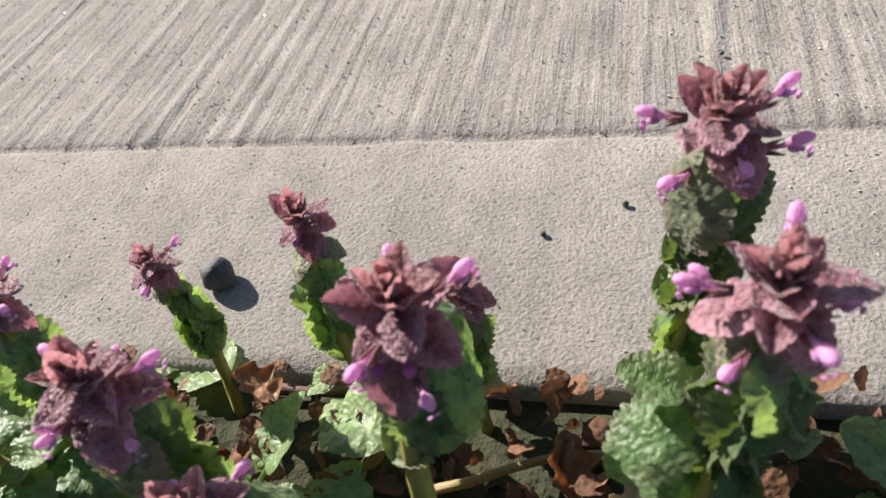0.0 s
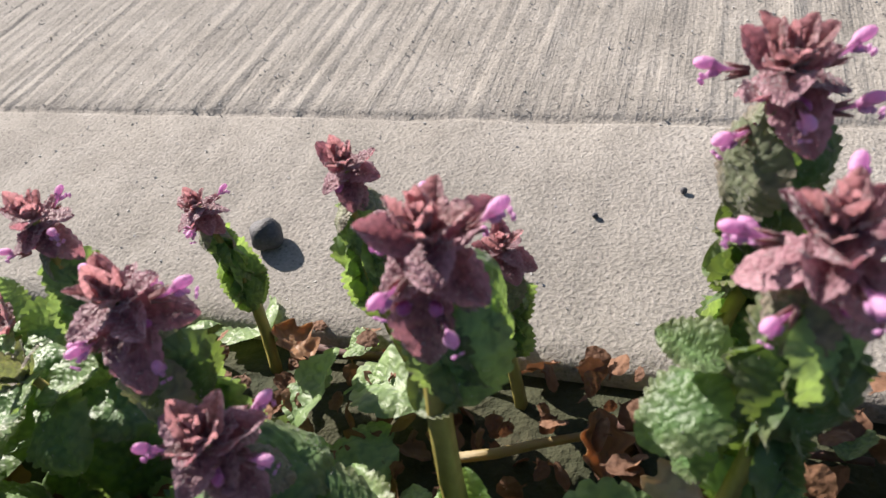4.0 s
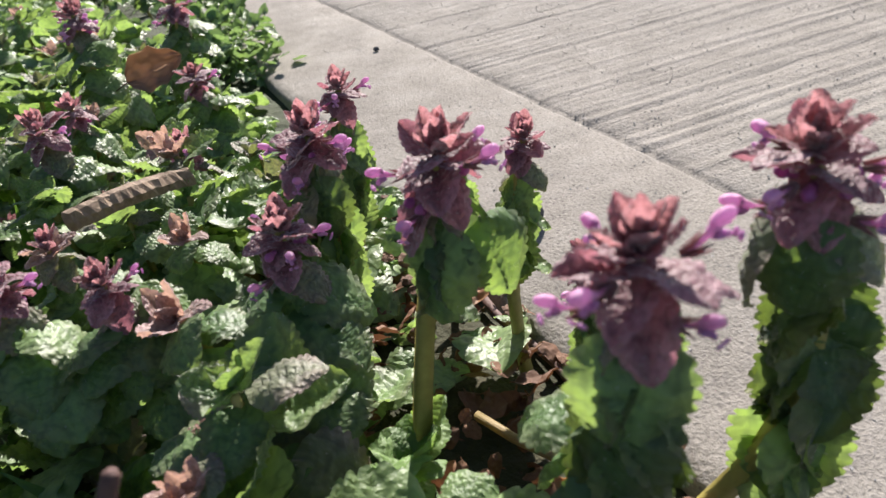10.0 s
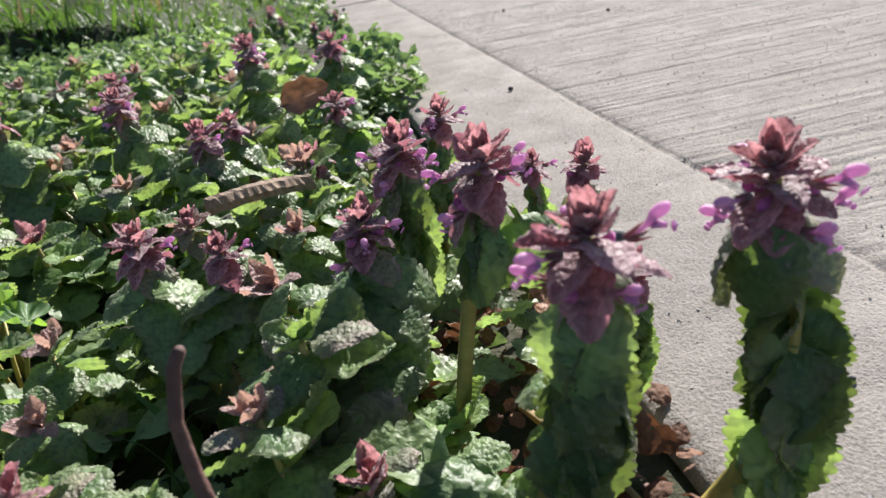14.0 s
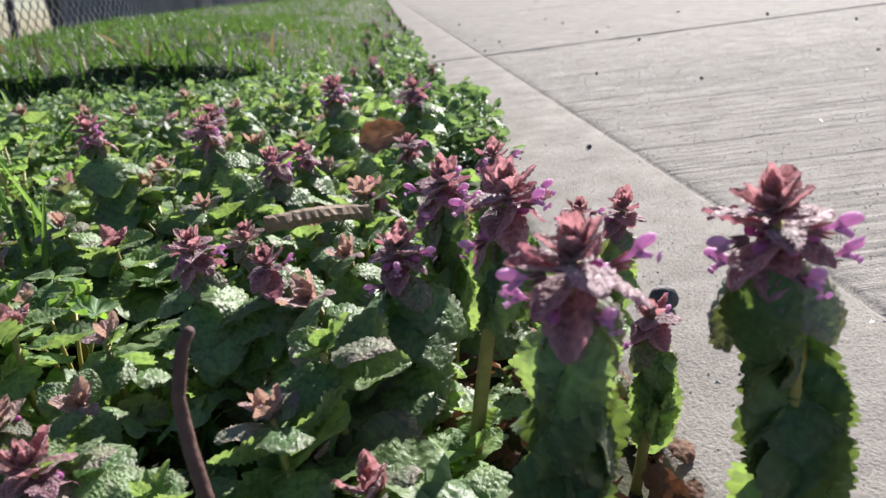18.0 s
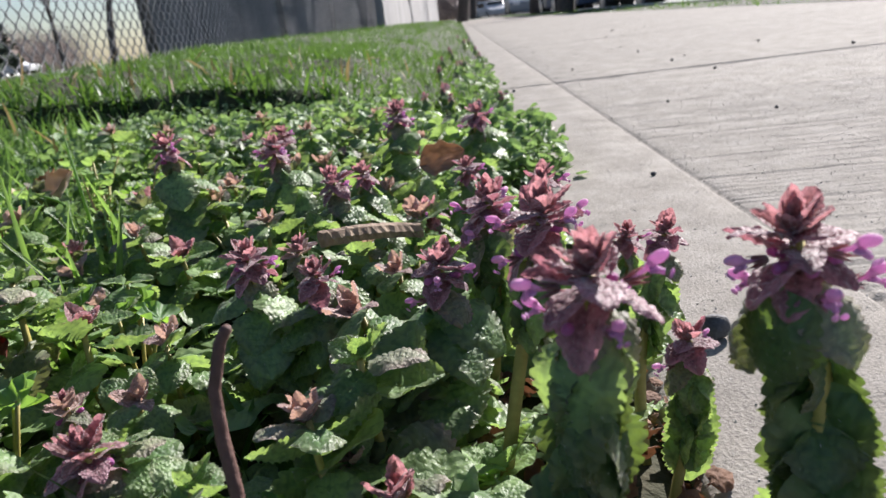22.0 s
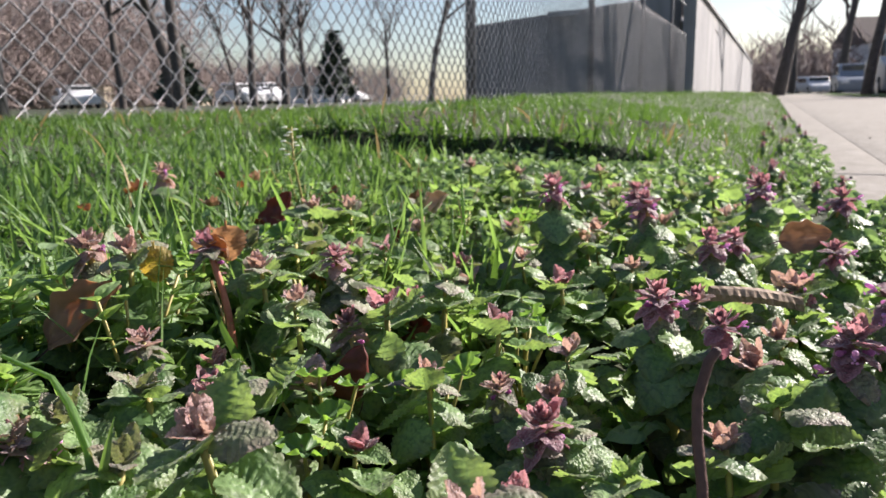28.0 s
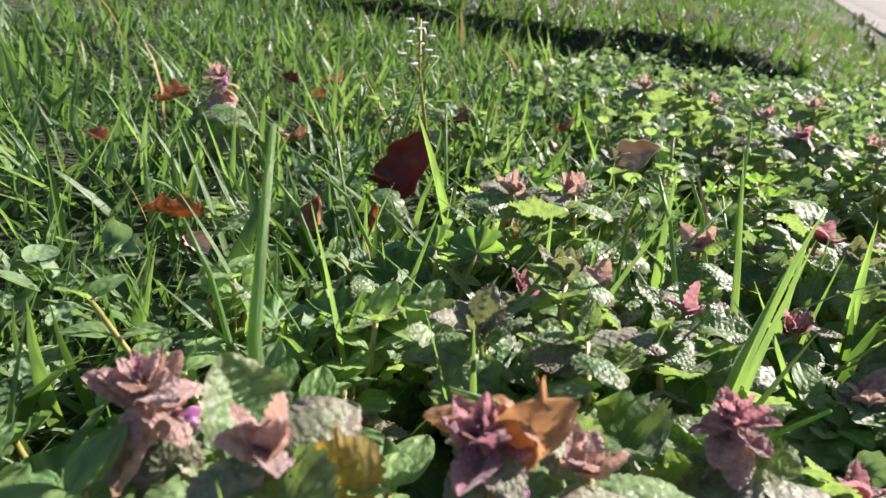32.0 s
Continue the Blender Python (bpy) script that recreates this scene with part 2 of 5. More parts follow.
def part(name, bm, material, parent, label="", smooth=False):
    me = bpy.data.meshes.new(name)
    bm.to_mesh(me)
    bm.free()
    me.polygons.foreach_set("use_smooth", [smooth] * len(me.polygons))
    me.materials.append(material)
    ob = new(name, me)
    if parent is not None:
        ob.parent = parent
    if label:
        tagged(ob, label)
    return ob


def thing(name, m, label, category, group="", kind=""):
    ob = new(name)
    ob.empty_display_size = 0.01
    ob.matrix_world = m
    return tagged(ob, label, category, group, kind)


def put(name, me, m, parent, label=""):
    """One more object on a mesh that is there already."""
    ob = new(name, me)
    ob.parent = parent
    ob.matrix_basis = m
    if label:
        tagged(ob, label)
    return ob


def tube(points, radii, sides=8, square=False, cap=True):
    """Verts, faces and uvs of a tube along points."""
    pts = [Vector(p) for p in points]
    verts, faces, uvs = [], [], []
    ref = Vector((0.31, 0.17, 0.93))
    for i, p in enumerate(pts):
        d = (pts[min(i + 1, len(pts) - 1)] - pts[max(i - 1, 0)]).normalized()
        a = d.cross(ref)
        if a.length < 1e-4:
            a = d.cross(Vector((1, 0, 0)))
        a.normalize()
        b = d.cross(a)
        for k in range(sides):
            t = 2 * math.pi * k / sides
            r = radii[i] * ((1.0 if k % 2 else 0.72) if square else 1.0)
            verts.append(p + (a * math.cos(t) + b * math.sin(t)) * r)
            uvs.append((k / sides, i / max(1, len(pts) - 1)))
    n = len(pts)
    for i in range(n - 1):
        for k in range(sides):
            q = (k + 1) % sides
            faces.append((i * sides + k, i * sides + q, (i + 1) * sides + q, (i + 1) * sides + k))
    if cap:
        faces.append(tuple(range(sides - 1, -1, -1)))
        faces.append(tuple((n - 1) * sides + k for k in range(sides)))
    return verts, faces, uvs


def box_bm(sx, sy, sz, at=(0, 0, 0), bevel=0.0):
    bm = bmesh.new()
    bmesh.ops.create_cube(bm, size=1.0)
    bmesh.ops.scale(bm, vec=(sx, sy, sz), verts=bm.verts)
    if bevel:
        bmesh.ops.bevel(bm, geom=bm.edges[:], offset=bevel, segments=2, affect="EDGES", profile=0.6)
    bmesh.ops.translate(bm, vec=at, verts=bm.verts)
    return bm


def scatter(name, proto, places, material, label, category):
    """Many copies of small shapes joined into one mesh. proto: list of (verts, faces, uvs); places: (index, matrix)."""
    arrays = [(np.array(v, dtype=np.float64), f, u) for v, f, u in proto]
    vs, fs, uv, o = [], [], [], 0
    for k, m in places:
        a, f, u = arrays[k]
        mm = np.array(m)
        vs.append(a @ mm[:3, :3].T + mm[:3, 3])
        fs += [tuple(i + o for i in q) for q in f]
        uv += u
        o += len(a)
    return tagged(mesh_ob(name, np.concatenate(vs), fs, material, uvs=uv), label, category, kind="stuff")


# the walk's own axes: u along it, v across it towards the road, v = 0 on the line where the brushed concrete begins
def way(u, v, z=0.0):
    return Vector((u * UX + v * 0.182, 0.225 + u * UY + v * 0.983, z))


def across(x, y):
    return 0.182 * x + 0.983 * (y - 0.225)


LEAN = math.tan(radians(4.0))
PROFILE = ((-600.0, 0.03), (-9.0, 0.05), (-1.9, 0.092), (-1.2, 0.086), (-0.8, 0.062), (-0.5, 0.028), (-0.3, 0.010), (-0.16, -0.002), (-0.115, -0.005), (-0.097, -0.007), (-0.09, -0.02), (600.0, -0.02))


def far_lawn(x, y):
    """Metres beyond the cut edge of the turf (minus: on the near side of it)."""
    return -(x + 0.82) + 0.03 * noise.noise((x * 6, y * 6, 4.0))


def ground_z(x, y):
    v = across(x, y)
    for (a, za), (b, zb) in zip(PROFILE, PROFILE[1:]):
        if v <= b:
            z = za + (zb - za) * (v - a) / (b - a) - LEAN * v
            break
    if v < -0.1 and far_lawn(x, y) > 0.0:
        z += (0.042 + 0.022 * noise.noise((x * 5, y * 5, 9.0))) * min(1.0, far_lawn(x, y) / 0.015) * min(1.0, max(0.0, (-0.22 - v) * 8)) * min(1.0, max(0.0, (y + 0.52) * 6)) * min(1.0, max(0.0, (v + 3.0)))
    if -3.0 < v < -0.1:
        z += 0.006 * noise.noise((x * 9, y * 9, 0.3)) + 0.003 * noise.noise((x * 31, y * 31, 1.7))
    return z


WALKFRAME = Matrix(((0.983, 0.182, 0, 0), (-0.182, 0.983, 0, 0.225), (0, 0, 1, 0), (0, 0, 0, 1)))   # local x runs against u


# ---- pavement, ground, road ----
def concrete():
    m, nt, p, ln = mat_base("concrete")
    v = coords(nt, "Object")
    sep = nt.nodes.new("ShaderNodeSeparateXYZ")
    ln.new(v, sep.inputs[0])
    st = node(nt, "ShaderNodeMapping", Scale=(420.0, 14.0, 1.0))
    st.inputs["Rotation"].default_value = (0.0, 0.0, radians(4.0))
    ln.new(v, st.inputs["Vector"])
    brush = noise_tex(nt, st.outputs[0], 1.0, 3.0)
    mask = ramp(nt, ratio(nt, "ADD", ratio(nt, "MULTIPLY", sep.outputs[1], 40.0), 0.4), (0.3, (0, 0, 0)), (0.7, (1, 1, 1)))
    blot = noise_tex(nt, v, 26.0, 7.0, 0.7)
    grain = noise_tex(nt, v, 900.0, 3.0)
    pits = node(nt, "ShaderNodeTexVoronoi", Scale=420.0)
    ln.new(v, pits.inputs["Vector"])
    tone = ratio(nt, "ADD", ratio(nt, "MULTIPLY", blot, 0.5), ratio(nt, "MULTIPLY", grain, 0.5))
    col = ramp(nt, tone, (0.34, (0.17, 0.157, 0.137)), (0.5, (0.285, 0.265, 0.235)), (0.66, (0.39, 0.365, 0.33)))
    col = mix(nt, ramp(nt, pits.outputs["Distance"], (0.08, (0.8, 0.8, 0.8)), (0.26, (0, 0, 0))), col, (0.11, 0.10, 0.095))
    stain = noise_tex(nt, v, 3.0, 3.0)
    col = mix(nt, ramp(nt, stain, (0.45, (0, 0, 0)), (0.75, (0.35, 0.35, 0.35))), col, (0.19, 0.18, 0.165))
    ln.new(col, p.inputs["Base Color"])
    glint = noise_tex(nt, v, 700.0, 2.0)
    ln.new(ramp(nt, glint, (0.70, (0.9, 0.9, 0.9)), (0.76, (0.15, 0.15, 0.15))), p.inputs["Roughness"])
    p.inputs["Specular IOR Level"].default_value = 0.08
    h = ratio(nt, "ADD", ratio(nt, "MULTIPLY", ratio(nt, "MULTIPLY", brush, mask), 0.55), ratio(nt, "MULTIPLY", ratio(nt, "ADD", grain, ratio(nt, "MULTIPLY", pits.outputs["Distance"], 0.35)), 0.45))
    ln.new(bump(nt, h, 0.9, 0.0012), p.inputs["Normal"])
    return m


CONCRETE = concrete()
BRUSH = math.tan(radians(4.0))


def slab(u0, u1, fine):
    """One bay of the walk, from u0 to u1; the margin is floated smooth, the rest is brushed crosswise in ridges."""
    vs = [-0.098, -0.096, -0.09, -0.06, -0.03, -0.004, -0.0018, 0.0, 0.0018, 0.004]
    vs += ([0.004 + 0.012 * k for k in range(1, 30)] if fine else [0.1, 0.2, 0.35]) + [0.45, 0.7, 1.0, 1.39, 1.402, 1.406]
    if fine:
        us = list(np.arange(u0 + 0.02, -0.56, 0.02)) + list(np.arange(-0.55, 0.7, 0.0016)) + list(np.arange(0.7, u1, 0.012)) + [u1 - 0.003, u1]
        us = [u0, u0 + 0.003] + [u for u in us if u0 + 0.004 < u]
    else:
        us = [u0, u0 + 0.003] + list(np.linspace(u0 + 0.02, u1 - 0.02, 14)) + [u1 - 0.003, u1]
    verts = []
    for v in vs:
        for u in us:
            rim = max(0.0, 1 - min(u - u0, u1 - u) / 0.003, 1 - min(v + 0.098, 1.406 - v) / 0.004)
            z = -0.003 * rim * rim - 0.0022 * math.exp(-((v - 0.0008 * noise.noise((u * 30, 0, 0))) / 0.0016) ** 2)
            if fine:
                z += 0.0006 * noise.noise((u * 40, v * 40, 0)) + 0.0003 * noise.noise((u * 150, v * 150, 0))
                if v > 0.001:
                    q = u + v * BRUSH
                    z += 0.0008 * noise.noise((q * 210, v * 3, 3)) - 0.0007 * max(0.0, noise.noise((q * 120, v * 2, 8)) - 0.15) + 0.0003 * noise.noise((q * 330, v * 60, 5)) - 0.0004
            verts.append((-u, v, z))
    n, m = len(us), len(vs)
    faces = [(j * n + i, j * n + i + 1, (j + 1) * n + i + 1, (j + 1) * n + i) for j in range(m - 1) for i in range(n - 1)]
    faces = [f[::-1] for f in faces]
    ring = [j * n for j in range(m)] + [(m - 1) * n + i for i in range(1, n)] + [j * n + n - 1 for j in range(m - 2, -1, -1)] + [i for i in range(n - 2, 0, -1)]
    low = len(verts)
    verts += [(verts[i][0], verts[i][1], -0.1) for i in ring]
    for k in range(len(ring)):
        q = (k + 1) % len(ring)
        faces.append((ring[q], ring[k], low + k, low + q))
    return verts, faces


pavement = thing("pavement", WALKFRAME, "grey concrete walk of cast bays with a smooth margin", "pavement", kind="structure")
ends = [(-1.6, 1.045), (-2.9, -1.606), (-4.2, -2.906), (-9.0, -4.206), (-16.0, -9.006), (1.05, 2.35), (2.356, 3.65), (3.656, 5.0), (5.006, 9.0), (9.006, 14.0), (14.006, 22.0), (22.006, 34.0)]
for k, (a, b) in enumerate(ends):
    vv, ff = slab(a, b, k == 0)
    mesh_ob("slab", vv, ff, CONCRETE, pavement)

ASPHALT = simple("asphalt", (0.035, 0.035, 0.037), (0.09, 0.09, 0.095), 30, 0.85, 0.4, dist=0.003)
KERB = simple("kerb_concrete", (0.33, 0.32, 0.30), (0.5, 0.48, 0.45), 8, 0.8, 0.3)
road = part("road", box_bm(300, 7.0, 0.1, (-100, 5.8, -0.16)), ASPHALT, None)
road.matrix_world = WALKFRAME
tagged(road, "grey asphalt street beyond the grass verge", "road", kind="structure")
kerb = part("kerb", box_bm(200, 0.15, 0.3, (-60, 2.22, -0.13), 0.015), KERB, None)
kerb.matrix_world = WALKFRAME
tagged(kerb, "pale concrete kerb along the street", "kerb", kind="structure")


# ---- fence, wall, trees, cars, houses ----
GALV = simple("galvanised_steel", (0.12, 0.12, 0.13), (0.26, 0.26, 0.27), 30, 0.5, 0.0, 0.6)
POSTM = simple("dark_post_steel", (0.06, 0.06, 0.065), (0.14, 0.14, 0.15), 20, 0.6, 0.2, 0.3)
WALLM = simple("stained_concrete", (0.20, 0.20, 0.21), (0.42, 0.42, 0.42), 1.2, 0.9, 0.3, dist=0.01)


def mesh_fence(u0, u1, v, z0, z1, pitch, wire, sides, parent):
    """Woven wire: every wire zigzags from the foot to the top and hooks its neighbour."""
    vs, fs = [], []
    n = int((u1 - u0) / pitch)
    rows = int(2 * (z1 - z0) / pitch)
    for k in range(n):
        pts = []
        for j in range(rows + 1):
            x = u0 + pitch * (k + (0.52 if j % 2 else -0.02))
            p = way(x, v + (0.003 if j % 2 else -0.003))
            pts.append((p.x, p.y, z0 + 0.5 * pitch * j))
        a, b, _ = tube(pts, [wire] * len(pts), sides, cap=False)
        o = len(vs)
        vs += a
        fs += [tuple(i + o for i in q) for q in b]
    for k in range(n):
        pts = []
        for j in range(rows + 1):
            x = u0 + pitch * (k + (0.48 if j % 2 else 1.02))
            p = way(x, v + (-0.003 if j % 2 else 0.003))
            pts.append((p.x, p.y, z0 + 0.5 * pitch * j))
        a, b, _ = tube(pts, [wire] * len(pts), sides, cap=False)
        o = len(vs)
        vs += a
        fs += [tuple(i + o for i in q) for q in b]
    return mesh_ob("wire_mesh", vs, fs, GALV, parent)


FV = -1.85
fence = thing("chain_link_fence", Matrix.Identity(4), "weathered grey chain link fence on steel posts behind the lawn", "fence", kind="structure")
mesh_fence(-1.0, 7.2, FV, 0.085, 1.35, 0.085, 0.0034, 5, fence)
mesh_fence(7.2, 15.6, FV, 0.085, 1.35, 0.085, 0.0034, 3, fence)
for u in (-2.1, 0.95, 4.02, 7.25, 10.3, 13.4):
    p = way(u, FV - 0.04)
    v, f, w = tube([(p.x, p.y, 0.0), (p.x, p.y, 1.0), (p.x, p.y, 1.9), (p.x, p.y, 1.93)], [0.032, 0.032, 0.032, 0.02], 12)
    mesh_ob("post", v, f, POSTM, fence)
a, b = way(-3, FV - 0.04), way(15.6, FV - 0.04)
v, f, w = tube([(a.x, a.y, 1.86), (b.x, b.y, 1.86)], [0.02, 0.02], 8)
mesh_ob("top_rail", v, f, GALV, fence)

# the long blank building
blank = thing("building", Matrix.Identity(4), "blank grey concrete building with dark vertical streaks", "building", kind="structure")
m_wall, nt, p, ln = mat_base("streaked_concrete")
v = coords(nt, "Object")
st = node(nt, "ShaderNodeMapping", Scale=(3.2, 3.2, 0.10))
ln.new(v, st.inputs["Vector"])
streak = noise_tex(nt, st.outputs[0], 1.0, 5.0)
blot = noise_tex(nt, v, 0.8, 6.0)
col = ramp(nt, blot, (0.3, (0.20, 0.20, 0.205)), (0.7, (0.31, 0.305, 0.30)))
col = mix(nt, ramp(nt, streak, (0.45, (0, 0, 0)), (0.66, (0.7, 0.7, 0.7))), col, (0.13, 0.13, 0.135))
ln.new(col, p.inputs["Base Color"])
p.inputs["Roughness"].default_value = 0.9
ln.new(bump(nt, blot, 0.4, 0.02), p.inputs["Normal"])


def wall_run(points, thick, z0, z1, top_end=None):
    """A wall along ground points, with its thickness, standing on the ground."""
    bm = bmesh.new()
    for a, b in zip(points, points[1:]):
        d = (b - a).normalized()
        nrm = Vector((-d.y, d.x, 0)) * thick
        lo = [bm.verts.new(q) for q in (a + Vector((0, 0, z0)), b + Vector((0, 0, z0)), b + nrm + Vector((0, 0, z0)), a + nrm + Vector((0, 0, z0)))]
        hi = [bm.verts.new(q) for q in (a + Vector((0, 0, z1)), b + Vector((0, 0, z1)), b + nrm + Vector((0, 0, z1)), a + nrm + Vector((0, 0, z1)))]
        for k in range(4):
            q = (k + 1) % 4
            bm.faces.new((lo[k], lo[q], hi[q], hi[k]))
        bm.faces.new(hi)
        bm.faces.new(lo[::-1])
    bmesh.ops.recalc_face_normals(bm, faces=bm.faces)
    return bm


c0, c1, c2 = way(15.7, -1.95), way(58, -1.95), way(19.5, -8.3)
part("wall", wall_run([c1, c0], 0.25, -0.1, 2.12), m_wall, blank)
part("wall", wall_run([c0 + (c2 - c0).normalized() * 0.255, c2], -0.25, -0.1, 2.12), m_wall, blank)
part("coping", wall_run([c1, c0], 0.32, 2.124, 2.2), WALLM, blank)
part("roof", wall_run([way(58, -5.2), way(17.2, -5.2)], 2.7, 2.0, 2.118), WALLM, blank)
for k in range(9):
    q = way(17.5 + 4.4 * k, -1.945)
    part("pilaster", box_bm(0.14, 0.10, 2.1, (0, 0, 1.0)), WALLM, blank).matrix_world = Matrix.Translation((q.x, q.y, 0)) @ Matrix.Rotation(radians(-10.5), 4, "Z")

BARKT = simple("tree_bark", (0.035, 0.03, 0.027), (0.13, 0.11, 0.10), 14, 0.95, 0.8, dist=0.02)


def bare_tree(u, v, height, girth, seed, label, z=0.0, lean=(0, 0), levels=4):
    r = random.Random(seed)
    p = way(u, v, z)
    if v < -5:
        p.z = 0.05
    ob = thing("tree", Matrix.Translation(p), label, "tree", "bare trees")
    vs, fs = [], []

    def limb(start, d, length, rad, level):
        pts, rads, q = [start], [rad], start.copy()
        n = 5
        for i in range(n):
            d = (d + Vector((r.uniform(-1, 1), r.uniform(-1, 1), r.uniform(-0.4, 0.8))) * (0.10 if level == 0 else 0.2)).normalized()
            q = q + d * (length / n)
            pts.append(q.copy())
            rads.append(rad * (1 - 0.55 * (i + 1) / n))
        a, b, _ = tube(pts, rads, 10 if level == 0 else (6 if level < 2 else 4), cap=False)
        if level == 0:
            trunk.extend((a, b))
        else:
            o = len(vs)
            vs.extend(a)
            fs.extend(tuple(i + o for i in f) for f in b)
        if level < levels:
            for j in range(4 if level else 6):
                k = r.randint(3, n) if level == 0 else r.randint(2, n)
                side = Vector((r.uniform(-1, 1), r.uniform(-1, 1), r.uniform(0.1, 0.9))).normalized()
                limb(pts[k], (d * 0.6 + side).normalized(), length * r.uniform(0.45, 0.7), rads[k] * 0.62, level + 1)
    trunk = []
    limb(Vector((0, 0, -0.1)), Vector((lean[0], lean[1], 1)).normalized(), height * 0.5, girth, 0)
    mesh_ob("trunk", *trunk, BARKT, ob)
    mesh_ob("crown", vs, fs, BARKT, ob, "bare branching twigs")
    return ob


bare_tree(27.8, -0.05, 11.0, 0.22, 1, "slim bare street tree leaning over the walk", lean=(-0.02, 0.12))
bare_tree(19.7, 1.8, 10.0, 0.13, 2, "bare street tree with forking limbs", lean=(0, -0.02))
bare_tree(13.7, 1.8, 12.0, 0.17, 3, "thick-stemmed bare street tree", lean=(0.0, 0.03))
bare_tree(33.0, -3.6, 14.0, 0.35, 4, "tall bare tree rising behind the blank building")
bare_tree(45.0, 3.0, 12.0, 0.25, 5, "distant bare street tree")
bare_tree(60.0, 1.0, 12.0, 0.25, 6, "far bare tree at the end of the street")
bare_tree(4.2, -7.5, 9.0, 0.16, 7, "bare tree behind the fence", 0.1)
bare_tree(9.0, -14.0, 10.0, 0.2, 8, "bare tree beyond the fence", 0.1)
bare_tree(20.0, -20.0, 11.0, 0.22, 9, "bare tree beyond the parking lot", 0.1)
bare_tree(1.5, -9.0, 9.0, 0.15, 10, "bare tree behind the fence with low limbs", 0.1)
bare_tree(14.0, -22.0, 12.0, 0.25, 11, "bare tree beyond the parking lot", 0.1)
bare_tree(35.0, -26.0, 12.0, 0.25, 12, "bare tree far beyond the fence", 0.1)

for k in range(14):
    bare_tree(random.Random(k).uniform(-4, 45), -random.Random(k + 50).uniform(11, 30), random.Random(k + 99).uniform(6, 11), 0.14, 20 + k, "bare tree beyond the fence", 0.1, levels=4)

PAINTS = {n: simple("paint_" + n, a, b, 2.0, 0.3) for n, a, b in (("white", (0.6, 0.6, 0.6), (0.75, 0.75, 0.75)), ("blue", (0.05, 0.08, 0.14), (0.08, 0.12, 0.2)), ("grey", (0.2, 0.22, 0.25), (0.3, 0.32, 0.35)), ("red", (0.3, 0.05, 0.04), (0.4, 0.08, 0.05)), ("silver", (0.45, 0.46, 0.48), (0.6, 0.6, 0.62)))}
GLASSD = simple("car_glass", (0.03, 0.035, 0.04), (0.06, 0.065, 0.07), 3.0, 0.08)
RUBBER = simple("tyre_rubber", (0.015, 0.015, 0.015), (0.03, 0.03, 0.03), 20, 0.8)
RIM = simple("wheel_rim", (0.4, 0.4, 0.4), (0.6, 0.6, 0.6), 10, 0.35, 0, 0.8)
LAMPR = simple("tail_lamp", (0.35, 0.02, 0.02), (0.5, 0.04, 0.03), 5, 0.2)
LAMPW = simple("head_lamp", (0.6, 0.6, 0.6), (0.8, 0.8, 0.8), 5, 0.15)


def profile_bm(points, half, taper=1.0):
    bm = bmesh.new()
    a = [bm.verts.new((x, -half * (taper if z > 0.95 else 1), z)) for x, z in points]
    b = [bm.verts.new((x, half * (taper if z > 0.95 else 1), z)) for x, z in points]
    bm.faces.new(a)
    bm.faces.new(b[::-1])
    for k in range(len(points)):
        q = (k + 1) % len(points)
        bm.faces.new((a[q], a[k], b[k], b[q]))
    bmesh.ops.recalc_face_normals(bm, faces=bm.faces)
    bmesh.ops.bevel(bm, geom=bm.edges[:], offset=0.05, segments=2, affect="EDGES", profile=0.6)
    return bm


def car(u, v, paint, label, tall=1.0, turn=0.0, z=-0.2):
    p = way(u, v, z)
    if v < -5:
        p.z = 0.05
    ob = thing("car", Matrix.Translation(p) @ Matrix.Rotation(radians(-10.5 + turn), 4, "Z"), label, "car", "parked vehicles")
    part("body", profile_bm([(-2.2, 0.3), (2.2, 0.3), (2.25, 0.75 * tall), (1.2, 0.95 * tall), (-2.1, 0.98 * tall), (-2.25, 0.7 * tall)], 0.9), PAINTS[paint], ob, smooth=True)
    part("cabin", profile_bm([(-1.95, 0.93 * tall), (1.15, 0.93 * tall), (0.45, 1.45 * tall), (-1.5, 1.5 * tall)], 0.82, 0.9), PAINTS[paint], ob, smooth=True)
    for s in (-1, 1):
        part("side_window", box_bm(1.9, 0.03, 0.36 * tall, (-0.45, s * 0.815, 1.18 * tall), 0.01), GLASSD, ob)
        part("tail_lamp", box_bm(0.05, 0.25, 0.16, (-2.24, s * 0.68, 0.8 * tall), 0.01), LAMPR, ob)
        part("head_lamp", box_bm(0.05, 0.3, 0.14, (2.24, s * 0.62, 0.68 * tall), 0.01), LAMPW, ob)
        for x in (-1.35, 1.4):
            bm = bmesh.new()
            bmesh.ops.create_cone(bm, cap_ends=True, segments=20, radius1=0.33, radius2=0.33, depth=0.22, matrix=Matrix.Translation((x, s * 0.82, 0.33)) @ Matrix.Rotation(radians(90), 4, "X"))
            bmesh.ops.bevel(bm, geom=[e for e in bm.edges if e.calc_face_angle(0) > 1], offset=0.03, segments=2, affect="EDGES")
            wh = part("wheel", bm, RUBBER, ob)
            bm = bmesh.new()
            bmesh.ops.create_cone(bm, cap_ends=True, segments=16, radius1=0.2, radius2=0.16, depth=0.03, matrix=Matrix.Translation((x, s * 0.94, 0.33)) @ Matrix.Rotation(radians(-90 * s), 4, "X"))
            part("rim", bm, RIM, wh)
    part("rear_window", box_bm(0.04, 1.3, 0.36 * tall, (-1.76, 0, 1.2 * tall), 0.01), GLASSD, ob)
    part("windscreen", box_bm(0.04, 1.35, 0.36 * tall, (0.84, 0, 1.2 * tall), 0.01), GLASSD, ob)
    return ob


